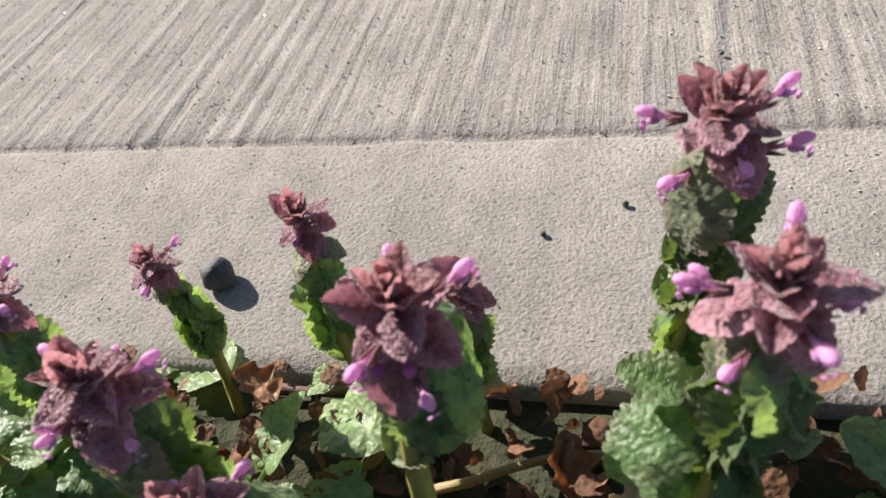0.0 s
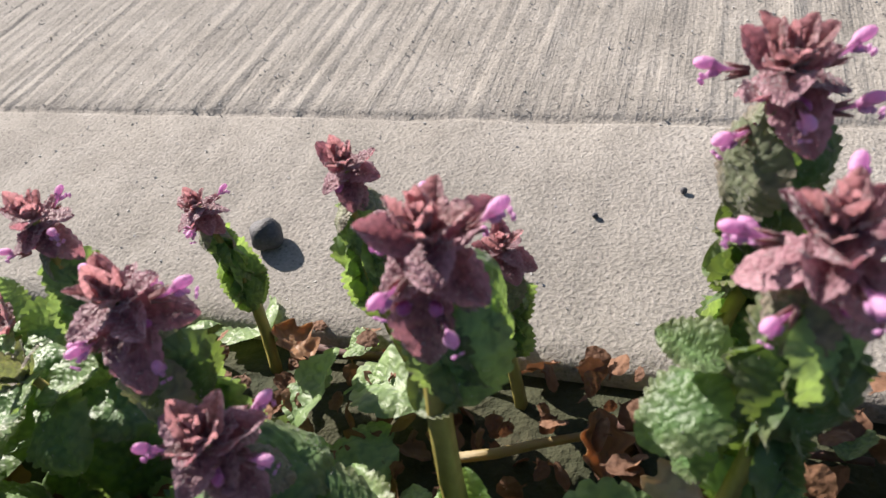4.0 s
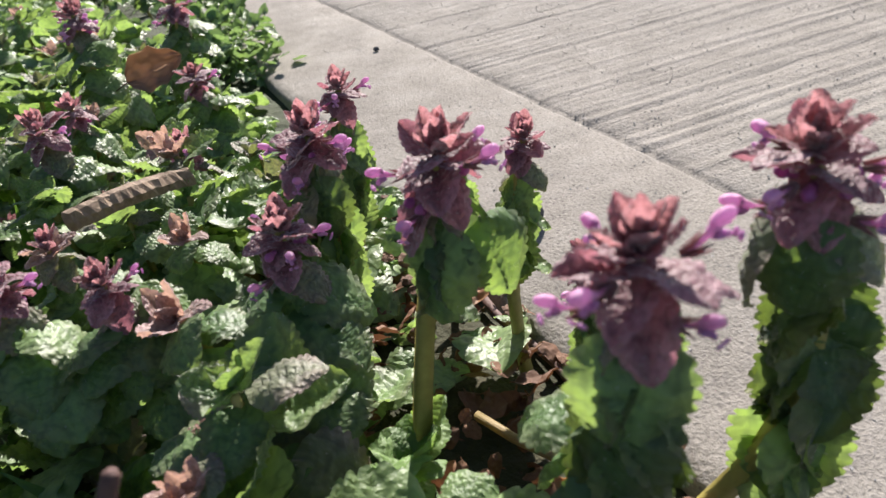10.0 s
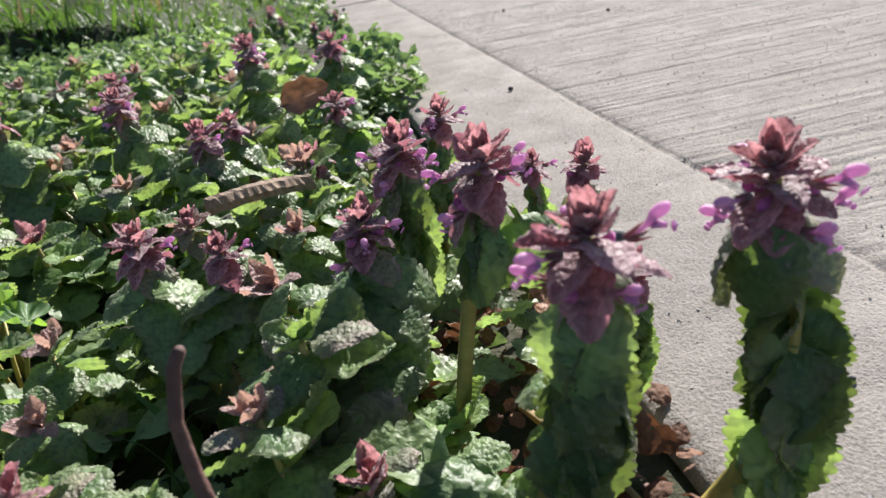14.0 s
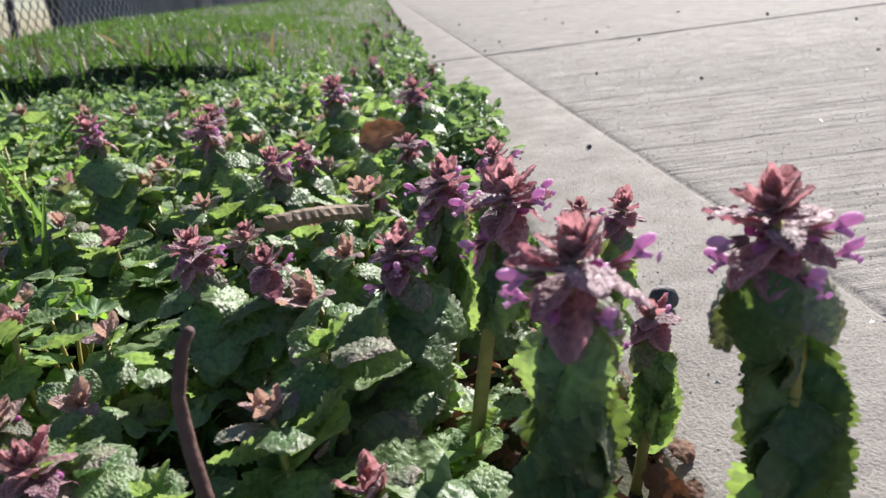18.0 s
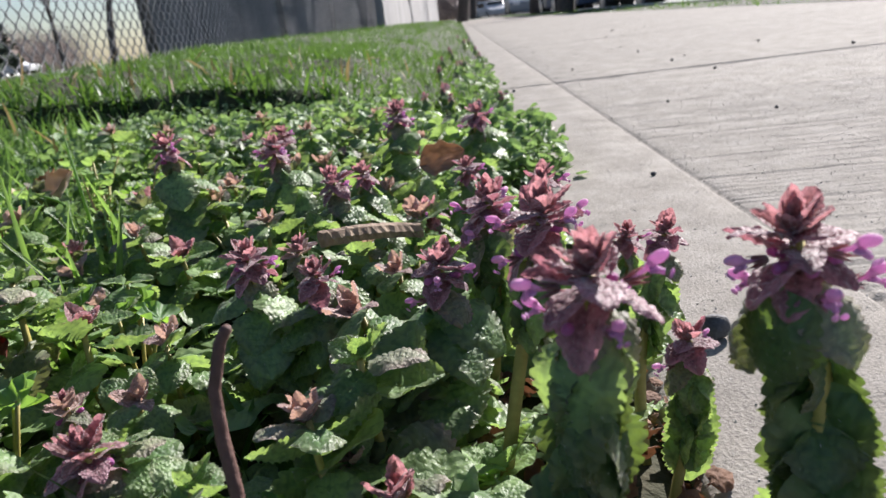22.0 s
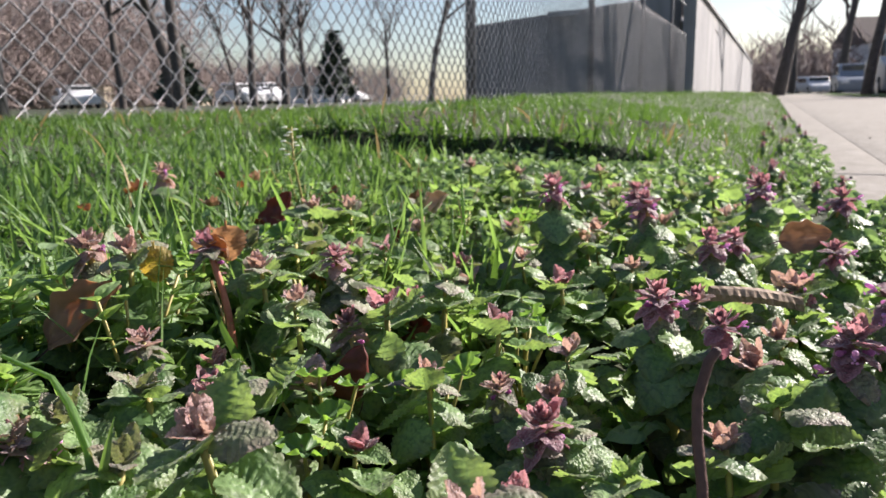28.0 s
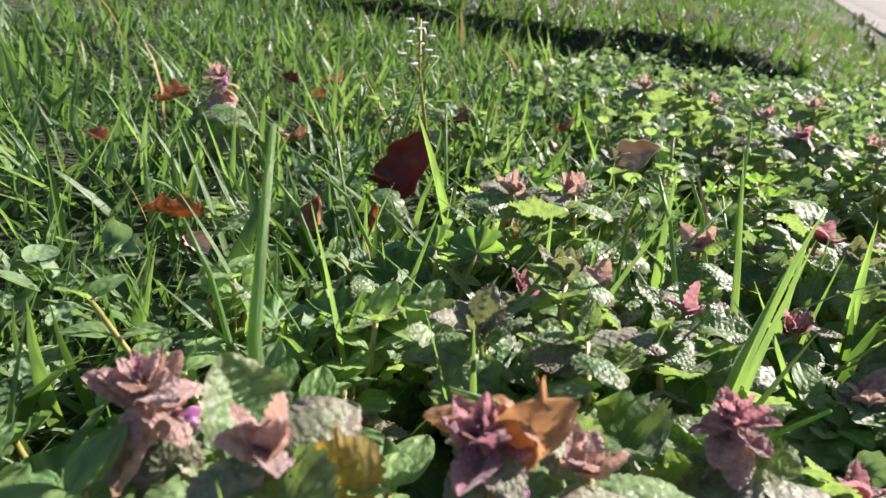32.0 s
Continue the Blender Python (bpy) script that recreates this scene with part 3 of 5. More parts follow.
car(62.0, 2.6, "silver", "silver car standing at the far end of the street", 0.95, 15, -0.2)
car(22.5, 3.1, "grey", "grey sport utility car parked along the street", 1.2)
car(17.0, 3.1, "blue", "dark blue sport utility car parked along the street", 1.25)
car(11.8, 3.3, "blue", "dark parked car along the street", 1.1)
car(36.5, 3.1, "grey", "grey car parked far along the street", 1.0)
car(62.0, -48.0, "white", "white van parked beyond the fence", 1.5, 70, 0.1)
car(40.0, -50.0, "white", "white car parked beyond the fence", 1.05, 60, 0.1)
car(30.0, -48.0, "silver", "silver car parked beyond the fence", 1.05, 60, 0.1)
car(75.0, -46.0, "white", "white car far beyond the fence", 1.1, 80, 0.1)
car(66.0, -52.0, "grey", "grey car beyond the fence", 1.05, 80, 0.1)

for k, (u, v, paint, tall) in enumerate(((10.0, -40, "white", 1.3), (16.0, -42, "silver", 1.1), (22.0, -38, "white", 1.6), (36.0, -44, "white", 1.1), (48.0, -40, "white", 1.2), (53.0, -42, "silver", 1.1), (3.0, -36, "white", 1.4), (-4.0, -38, "grey", 1.2))):
    car(u, v, paint, "pale parked vehicle beyond the fence", tall, 60 + 14 * (k % 3), 0.35)
SIDING = simple("siding_cream", (0.45, 0.38, 0.27), (0.58, 0.5, 0.38), 3, 0.8, 0.2)
SIDINGW = simple("siding_white", (0.55, 0.55, 0.55), (0.7, 0.7, 0.7), 3, 0.8, 0.2)
ROOFING = simple("roof_shingle", (0.08, 0.06, 0.055), (0.16, 0.12, 0.10), 6, 0.9, 0.4)
HEDGE = simple("far_twigs", (0.16, 0.13, 0.125), (0.30, 0.24, 0.22), 3, 0.95, 0.5, dist=0.05)
EVERG = simple("evergreen", (0.025, 0.045, 0.03), (0.08, 0.10, 0.07), 6, 0.9, 0.5, dist=0.05)


def house(u, v, w, d, h, material, label, turn=0.0):
    p = way(u, v, 0.0)
    if v < -5:
        p.z = 0.05
    ob = thing("house", Matrix.Translation(p) @ Matrix.Rotation(radians(turn), 4, "Z"), label, "house", "far houses")
    part("wall", box_bm(w, d, h, (0, 0, h / 2 - 0.1)), material, ob)
    bm = bmesh.new()
    pts = [(-w / 2 - 0.3, h - 0.05), (w / 2 + 0.3, h - 0.05), (0, h + w * 0.3)]
    a = [bm.verts.new((x, -d / 2 - 0.3, z)) for x, z in pts]
    b = [bm.verts.new((x, d / 2 + 0.3, z)) for x, z in pts]
    bm.faces.new(a)
    bm.faces.new(b[::-1])
    for k in range(3):
        q = (k + 1) % 3
        bm.faces.new((a[q], a[k], b[k], b[q]))
    bmesh.ops.recalc_face_normals(bm, faces=bm.faces)
    part("roof", bm, ROOFING, ob)
    for s in (-1, 1):
        for x in (-0.28, 0.28):
            part("window", box_bm(0.9, 0.06, 1.2, (x * w, s * (d / 2 + 0.01), h * 0.55), 0.02), GLASSD, ob)
        for y in (-0.25, 0.25):
            part("window", box_bm(0.06, 0.9, 1.2, (s * (w / 2 + 0.01), y * d, h * 0.55), 0.02), GLASSD, ob)
    return ob


house(60, -75, 7, 9, 2.6, SIDING, "cream house with a brown roof far beyond the fence", 30)
house(24, -66, 9, 7, 3.0, SIDING, "cream house beyond the parked vehicles", 35)
house(34, -64, 11, 7, 3.2, SIDINGW, "low white house beyond the parked vehicles", 25)
house(8, -62, 9, 7, 3.0, SIDINGW, "white house beyond the fence", 40)
house(90, -60, 9, 8, 2.4, SIDINGW, "long white building far beyond the fence", 10)
house(45, -78, 8, 9, 2.6, SIDINGW, "white house with a brown roof far beyond the fence", 45)
house(80, -78, 8, 9, 2.6, SIDING, "cream house at the far side of the lot", 20)
house(95, 12, 10, 10, 5, SIDINGW, "pale house at the end of the street", 5)
house(80, 16, 10, 10, 5, SIDING, "pale house across the street", 5)

# far brush and woods along the edges of the view
spray = []
r = random.Random(31)
for k in range(3):
    a, b, c = [], [], []
    for j in range(34):
        q = Vector((r.gauss(0, 0.28), r.gauss(0, 0.28), r.uniform(0, 0.9)))
        d = Vector((r.uniform(-1, 1), r.uniform(-1, 1), r.uniform(0.2, 1))).normalized() * 0.4
        va, fa, ua = tube([q, q + d + Vector((0, 0, 0.05))], [0.011, 0.003], 3, cap=False)
        o = len(a)
        a += [tuple(x) for x in va]
        b += [tuple(i + o for i in f) for f in fa]
        c += ua
    spray.append((a, b, c))
out = []
for k in range(1900):
    u, v = r.uniform(-60, 120), -r.uniform(72, 110)
    p = way(u, v, 0.0)
    s = r.uniform(2.5, 6.0) + max(0.0, 40 - u) * 0.08
    out.append((r.randrange(3), Matrix.Translation(p) @ Matrix.Rotation(r.uniform(0, 6.28), 4, "Z") @ Matrix.Scale(s, 4)))
for k in range(500):
    p = way(r.uniform(75, 140), r.uniform(-20, 40), -0.2)
    out.append((r.randrange(3), Matrix.Translation(p) @ Matrix.Rotation(r.uniform(0, 6.28), 4, "Z") @ Matrix.Scale(r.uniform(3, 7), 4)))
near = []
for k in range(3):
    a, b, c = [], [], []
    for j in range(60):
        q = Vector((r.gauss(0, 0.3), r.gauss(0, 0.3), r.uniform(0, 0.9)))
        d = Vector((r.uniform(-1, 1), r.uniform(-1, 1), r.uniform(0.0, 1))).normalized() * r.uniform(0.25, 0.5)
        va, fa, ua = tube([q, q + d + Vector((0, 0, 0.05))], [0.0055, 0.0015], 3, cap=False)
        o = len(a)
        a += [tuple(x) for x in va]
        b += [tuple(i + o for i in f) for f in fa]
        c += ua
    near.append((a, b, c))
thick = []
for k in range(420):
    u = 8 + 30 * r.random() ** 1.3
    v = -r.uniform(70, 95)
    p = way(u * -v / 20.0, v)
    p.z = 0.05
    thick.append((r.randrange(3), Matrix.Translation(p) @ Matrix.Rotation(r.uniform(0, 6.28), 4, "Z") @ Matrix.Scale(r.uniform(6.0, 13.0) * (1.25 if u < 20 else 0.6), 4)))
scatter("thicket", near, thick, HEDGE, "grey brown leafless thicket of fine branches beyond the fence", "brush")
scatter("brushwood", spray, out, HEDGE, "brown leafless brush and far woods", "brush")
for u, v, h, w in ((56.0, -21.5, 5.0, 1.8), (46.2, -29.7, 5.2, 2.0), (39.8, -38.5, 4.2, 2.2), (52.0, 8.0, 5.0, 2.2)):
    p = way(u, v, 0.0)
    ob = thing("evergreen_tree", Matrix.Translation(p), "dark evergreen tree far off", "tree")
    va, fa, ua = tube([(0, 0, -0.1), (0, 0, h * 0.5), (0, 0, h * 0.95)], [0.12, 0.08, 0.02], 8)
    mesh_ob("trunk", va, fa, BARKT, ob)
    a, b = [], []
    for j in range(420):
        z = h * r.uniform(0.12, 1.0)
        rad = w * (1.05 - z / h) * r.uniform(0.3, 1.0)
        t = r.uniform(0, 6.28)
        q = Vector((rad * math.cos(t), rad * math.sin(t), z))
        d1 = Vector((r.uniform(-1, 1), r.uniform(-1, 1), r.uniform(-0.6, 0.4))).normalized() * 0.3 * w
        d2 = d1.cross(Vector((r.uniform(-1, 1), r.uniform(-1, 1), 1))).normalized() * 0.12 * w
        o = len(a)
        a += [q - d1, q + d2, q + d1, q - d2]
        b.append((o, o + 1, o + 2, o + 3))
    mesh_ob("crown", a, b, EVERG, ob, smooth=False)


LEVEL = set(scene.collection.objects)          # all that stands upright on level ground; what comes after follows the lean of the bed


# the ground in one sheet, finer near the camera
us = np.concatenate([-np.geomspace(60, 0.5, 14), np.arange(-0.45, 1.6, 0.016), np.geomspace(1.62, 400, 40)])
vs = np.concatenate([-np.geomspace(300, 2.0, 16), np.arange(-1.95, -0.7, 0.05), np.arange(-0.7, -0.08, 0.014), [-0.07, 0.3, 0.7, 1.39, 1.43, 1.7, 2.0, 2.15], np.geomspace(2.3, 300, 10)])
verts = []
for v in vs:
    for u in us:
        p = way(u, v)
        z = ground_z(p.x, p.y)
        if v > 2.2:
            z = -0.22 - LEAN * v
        elif v > 1.4:
            z = -0.004 - LEAN * v
        verts.append((p.x, p.y, z))
n = len(us)
faces = [(j * n + i, (j + 1) * n + i, (j + 1) * n + i + 1, j * n + i + 1) for j in range(len(vs) - 1) for i in range(n - 1)]
m_ground, nt, p, ln = mat_base("ground_soil")
v = coords(nt, "Object")
f = noise_tex(nt, v, 60.0, 6.0)
col = ramp(nt, f, (0.3, (0.016, 0.011, 0.007)), (0.55, (0.045, 0.03, 0.018)), (0.75, (0.10, 0.065, 0.04)))
col = mix(nt, ramp(nt, noise_tex(nt, v, 1.3, 5.0), (0.30, (0, 0, 0)), (0.5, (0.75, 0.75, 0.75))), col, (0.025, 0.045, 0.012))
ln.new(col, p.inputs["Base Color"])
p.inputs["Roughness"].default_value = 0.95
ln.new(bump(nt, f, 1.0, 0.006), p.inputs["Normal"])
tagged(mesh_ob("ground", verts, faces, m_ground, uvs=None), "dark brown soil of a lawn verge beside the walk", "ground", kind="structure")

# ---- leaves, flowers ----
def leaf_data(kind, bend, droop, fold, teeth=7, res=28, half=4, stalk=0.18, width=0.42, wave=0.03):
    """Verts, faces, uvs of a leaf one unit long along +y, its face up: scalloped rim, sunken midrib, cushions between the side veins."""
    rnd = random.Random(kind)
    vs, fs, uv = [], [], []
    steps = max(1, round(res / teeth))
    ts = [0.0, 0.5 * stalk, stalk] + [stalk + (1 - stalk) * (i + 1) / (steps * teeth) for i in range(steps * teeth)]
    res = len(ts) - 1
    ang, y, z = 0.0, 0.0, 0.0
    spine = []
    for i, t in enumerate(ts):
        spine.append((y, z, ang))
        if i < res:
            ang = bend * ts[i + 1] + 0.12 * math.sin(5.0 * t + kind)
            y += math.cos(ang) * (ts[i + 1] - t)
            z += math.sin(ang) * (ts[i + 1] - t)
    for i, t in enumerate(ts):
        sy, sz, a = spine[i]
        body = max(0.0, (t - stalk) / (1 - stalk))
        w = width * (math.sin(math.pi * min(1, body) ** 0.66) ** 0.6 if 0 < body < 1 else 0.0)
        w *= 0.88 + 0.12 * math.sqrt(max(0.0, 1 - (2 * ((teeth * body) % 1.0) - 1) ** 2))
        w = max(w, 0.028 if t < 0.6 else 0.004)
        for k in range(-half, half + 1):
            s = k / half
            x = w * s
            ph = body * teeth - abs(s) * 2.0
            h = 0.042 * abs(math.sin(math.pi * ph)) * (0.65 + 0.35 * abs(math.cos(3 * math.pi * s))) * min(1.0, w / 0.2) * (1 - 0.5 * abs(s))
            h += -0.045 * math.exp(-(s / 0.16) ** 2) * min(1.0, w / 0.2)
            h += -droop * s * s * w + fold * abs(s) * w
            h += wave * (math.sin(7.0 * body + 3.0 * s + kind * 1.7) + 0.8 * math.sin(13.0 * body - 4.0 * s + kind)) * abs(s)
            h += 0.008 * noise.noise((s * 4 + kind * 9.1, body * 7, 0.0)) * min(1, w / 0.1)
            back = 0.10 * (abs(s) ** 1.5) * max(0.0, 1 - body * 2.2)       # lobes at the stalk
            yy = sy - back * math.cos(a)
            zz = sz - back * math.sin(a)
            vs.append((x, yy - h * math.sin(a), zz + h * math.cos(a)))
            uv.append((0.5 + 0.5 * s * min(1.0, w / width), t))
    n = 2 * half + 1
    for i in range(res):
        for k in range(n - 1):
            fs.append((i * n + k, i * n + k + 1, (i + 1) * n + k + 1, (i + 1) * n + k))
    return vs, fs, uv


SHAPES = [(-0.5, 0.25, 0.0), (-0.9, 0.35, 0.1), (-0.2, 0.1, 0.35), (-1.3, 0.3, 0.0), (0.4, -0.1, 0.2)]
SPEARS = [(0.5, 0.0, 0.35), (0.2, 0.1, 0.5), (-0.4, 0.2, 0.2), (-0.7, 0.25, 0.1)]
MESHES = {}


def add_hairs(vs, fs, uv, count, seed, length=0.05):
    """Short stiff hairs standing on a leaf and round its rim, as slim slivers. Gives the number of faces before them."""
    r = random.Random(seed)
    n = len(fs)
    for _ in range(count):
        f = fs[r.randrange(n)]
        a, b, c = (Vector(vs[i]) for i in f[:3])
        nrm = (b - a).cross(c - a)
        if nrm.length < 1e-9:
            continue
        nrm = nrm.normalized() * r.choice((1, 1, 1, -1))
        p = a.lerp(b, r.random()).lerp(c, r.random())
        side = Vector((r.uniform(-1, 1), r.uniform(-1, 1), r.uniform(-1, 1))).normalized()
        tip = p + (nrm + side * 0.6).normalized() * length * r.uniform(0.6, 1.3)
        w = nrm.cross(side).normalized() * 0.0025
        o = len(vs)
        vs += [tuple(p - w), tuple(p + w), tuple(tip)]
        uv += [(0.5, 0.5)] * 3
        fs.append((o, o + 1, o + 2))
    return n


def leaf_mesh(shape, material):
    key = (shape, material.name)
    if key not in MESHES:
        if shape >= 10:
            vs, fs, uv = leaf_data(shape, *SPEARS[shape - 10], teeth=6, res=24, half=3, stalk=0.06, width=0.32 if shape < 12 else 0.37)
        else:
            vs, fs, uv = leaf_data(shape, *SHAPES[shape], teeth=9, res=27, half=3, width=0.41)
        n = add_hairs(vs, fs, uv, 90 if shape >= 10 else 24, shape, 0.05 if shape >= 10 else 0.03)
        ob = mesh_ob("leaf", vs, fs, material, uvs=uv)
        ob.data.materials.append(FUZZ)
        ob.data.polygons.foreach_set("material_index", [0] * n + [1] * (len(fs) - n))
        MESHES[key] = ob.data
        bpy.data.objects.remove(ob)
    return MESHES[key]


def ellipsoid(cx, cy, cz, rx, ry, rz, rings=8, seg=10, tilt=0.0):
    vs, fs, uv = [], [], []
    for i in range(rings + 1):
        a = math.pi * i / rings
        for k in range(seg):
            b = 2 * math.pi * k / seg
            x, y, z = rx * math.sin(a) * math.cos(b), -ry * math.cos(a), rz * math.sin(a) * math.sin(b)
            y, z = y * math.cos(tilt) - z * math.sin(tilt), y * math.sin(tilt) + z * math.cos(tilt)
            vs.append((cx + x, cy + y, cz + z))
            uv.append((k / seg, i / rings))
    for i in range(rings):
        for k in range(seg):
            q = (k + 1) % seg
            fs.append((i * seg + k, i * seg + q, (i + 1) * seg + q, (i + 1) * seg + k))
    return vs, fs, uv


def joined(*pieces):
    vs, fs, uv = [], [], []
    for a, b, c in pieces:
        o = len(vs)
        vs += a
        fs += [tuple(i + o for i in f) for f in b]
        uv += c
    return vs, fs, uv


def flower_meshes():
    """A hooded flower one unit long along +y: tube and hood, and the spotted two-lobed lip below."""
    pts = [(0, 0.0, 0.0), (0, 0.25, 0.02), (0, 0.45, 0.06), (0, 0.6, 0.12), (0, 0.7, 0.17)]
    hood = joined(tube(pts, [0.035, 0.04, 0.055, 0.09, 0.12], 10), ellipsoid(0, 0.84, 0.22, 0.15, 0.25, 0.135, 9, 12, 0.12))
    a = mesh_ob("flower", *hood[:2], PETAL, uvs=hood[2])
    lip = []
    for sx in (-1, 1):
        lip.append(ellipsoid(0.085 * sx, 0.95, -0.20, 0.08, 0.04, 0.10, 6, 8, -0.7))
        lip.append(ellipsoid(0.11 * sx, 0.66, 0.0, 0.06, 0.12, 0.05, 6, 8, -0.3))
    lip.append(tube([(0, 0.58, 0.05), (0, 0.72, -0.03), (0, 0.84, -0.12)], [0.10, 0.08, 0.06], 8))
    lp = joined(*lip)
    b = mesh_ob("lip", *lp[:2], LIP, uvs=lp[2])
    bd = joined(ellipsoid(0, 0.62, 0, 0.30, 0.34, 0.30, 8, 10), tube([(0, 0, 0), (0, 0.4, 0)], [0.16, 0.22], 8))
    c = mesh_ob("bud", *bd[:2], BUD, uvs=bd[2])
    # spiky calyx
    cal = []
    for k in range(5):
        t = 2 * math.pi * k / 5
        cal.append(tube([(0.05 * math.cos(t), 0.0, 0.05 * math.sin(t)), (0.13 * math.cos(t), 0.28, 0.13 * math.sin(t)), (0.2 * math.cos(t), 0.5, 0.2 * math.sin(t))], [0.06, 0.045, 0.004], 5))
    cl = joined(*cal)
    d = mesh_ob("calyx", *cl[:2], CROWN, uvs=cl[2])
    out = tuple(o.data for o in (a, b, c, d))
    for o in (a, b, c, d):
        bpy.data.objects.remove(o)
    return out


LIP = leafy("lip_pale_pink", (0.72, 0.36, 0.66), (0.86, 0.56, 0.82), vein=(0.55, 0.16, 0.48), through=(0.98, 0.6, 0.92), share=0.45, cells=0.35, fuzz=0.2)
FLOWER, LIPMESH, BUDMESH, CALYX = flower_meshes()


def set_on(at, azim, elev, size, roll=0.0):
    """The pose of a leaf or flower that leaves the stem at a point, towards an azimuth and an elevation, in degrees."""
    return Matrix.Translation(at) @ Matrix.Rotation(radians(azim - 90), 4, "Z") @ Matrix.Rotation(radians(elev), 4, "X") @ Matrix.Rotation(radians(roll), 4, "Y") @ Matrix.Scale(size, 4)


# tiers of a flowering head, in crosswise pairs: order, below the tip in head widths, leaves, length, elevation, shapes, material
TIERS = [
    (0, 0.00, 2, 0.13, 82, (10, 11), "c"), (0, 0.02, 3, 0.19, 66, (10, 11), "c"), (1, 0.05, 3, 0.24, 52, (10, 11), "c"), (1, 0.08, 4, 0.29, 36, (10, 11), "c"),
    (2, 0.11, 3, 0.34, 20, (10, 11, 12), "p"), (2, 0.14, 3, 0.38, 2, (11, 12), "p"), (3, 0.18, 3, 0.40, -14, (12, 13), "p"), (3, 0.24, 2, 0.44, -30, (12, 13), "p"),
    (4, 0.33, 2, 0.56, -46, (0, 1), "m"), (4, 0.43, 2, 0.66, -56, (0, 1), "g"), (5, 0.56, 2, 0.76, -64, (0, 1), "g"), (5, 0.72, 3, 0.78, -72, (0, 1), "g"), (6, 0.95, 3, 0.78, -76, (1, 0), "g"), (6, 1.2, 3, 0.78, -76, (0, 1), "g"),
    (7, 1.45, 3, 0.78, -74, (0, 1), "g"), (8, 1.75, 3, 0.8, -72, (0, 1), "g"), (8, 2.1, 3, 0.8, -70, (0, 1), "g"), (9, 2.5, 3, 0.8, -46, (0, 3), "g"),
]
SETS = {"c": CROWN, "p": PURPLE, "m": MIXED, "g": GREEN, "f": FADED, "t": TIPPALE, "d": SHADED}


def nettle(tip, base, width, label, seed, tiers=9, blooms=4, buds=3, turn=0.0, swap="", stem=STEM, bow=None, thick=1.0, axis=None):
    """A flowering dead nettle: square stem, tiers of leaves in pairs crosswise, whorls of hooded flowers under the crown."""
    rnd = random.Random(seed)
    tip, base = Vector(tip), Vector(base)
    ob = thing("dead_nettle", Matrix.Translation(base), label, "plant", "flowering dead nettles")
    top = tip - base - (tip - base).normalized() * 0.22 * width
    bow = Vector((rnd.uniform(-1, 1), rnd.uniform(-1, 1), 0)) * 0.06 * top.length if bow is None else Vector(bow)
    pts = [top * t + bow * math.sin(math.pi * t) for t in (0, 0.12, 0.25, 0.4, 0.55, 0.7, 0.85, 0.97)]
    r = width * 0.085 * thick
    v, f, u = tube(pts, [r * k for k in (1.1, 1.05, 1.0, 1.0, 0.95, 0.9, 0.8, 0.5)], 8, True)
    mesh_ob("stem", v, f, stem, ob, uvs=u)

    def along(down):
        t = max(0.0, 1 - down * width / top.length)
        return top * t + bow * math.sin(math.pi * t)
    for k, (order, down, count, size, elev, shapes, mat) in enumerate(TIERS):
        if order >= tiers or down * width > top.length * 0.95:
            break
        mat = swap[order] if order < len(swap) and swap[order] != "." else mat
        for j in range(count):
            az = turn + (90 if k % 2 else 0) + (22 if k % 4 > 1 else 0) + 360.0 * j / count + rnd.uniform(-13, 13)
            if axis is not None and order > 4:
                az = axis + 180 * j + rnd.uniform(-12, 12)
            tilt = elev * (0.28 if seed > 8 and order > 4 else 1.0)
            if order > 4:
                az, tilt = az + rnd.uniform(-28, 28), tilt + rnd.uniform(-12, 12)
                size = max(size, 0.88) if seed > 8 else size
            s = size * width * rnd.uniform(0.8, 1.2)
            m = set_on(along(down + rnd.uniform(-0.02, 0.02)), az, tilt + rnd.uniform(-11, 11), s, rnd.uniform(-16, 16))
            put("leaf", leaf_mesh(rnd.choice(shapes), SETS[mat]), m, ob)
    for j in range(blooms):
        az = turn + 20 + 360.0 * j / max(1, blooms) + rnd.uniform(-20, 20)
        at = along(0.16 + (0.24 if j % 2 else 0.0) + rnd.uniform(-0.03, 0.03))
        out = Vector((math.cos(radians(az)), math.sin(radians(az)), 0)) * width * 0.2
        m = set_on(at + out, az, rnd.uniform(-8, 22), width * rnd.uniform(0.23, 0.28), rnd.uniform(-10, 10))
        fl = put("flower", FLOWER, m, ob, "pink hooded flower")
        put("lip", LIPMESH, Matrix.Identity(4), fl)
        put("calyx", CALYX, m, ob)
    for j in range(buds):
        az = turn + 70 + 360.0 * j / max(1, buds) + rnd.uniform(-40, 40)
        at = along(rnd.choice((0.22, 0.4)))
        m = set_on(at + Vector((math.cos(radians(az)), math.sin(radians(az)), 0)) * width * 0.09, az, rnd.uniform(-10, 20), width * 0.13)
        put("bud", BUDMESH, m, ob, "round magenta bud")
    return ob


def foot(x, y, lift=0.0):
    return (x, y, ground_z(x, y) - 0.003 + lift)


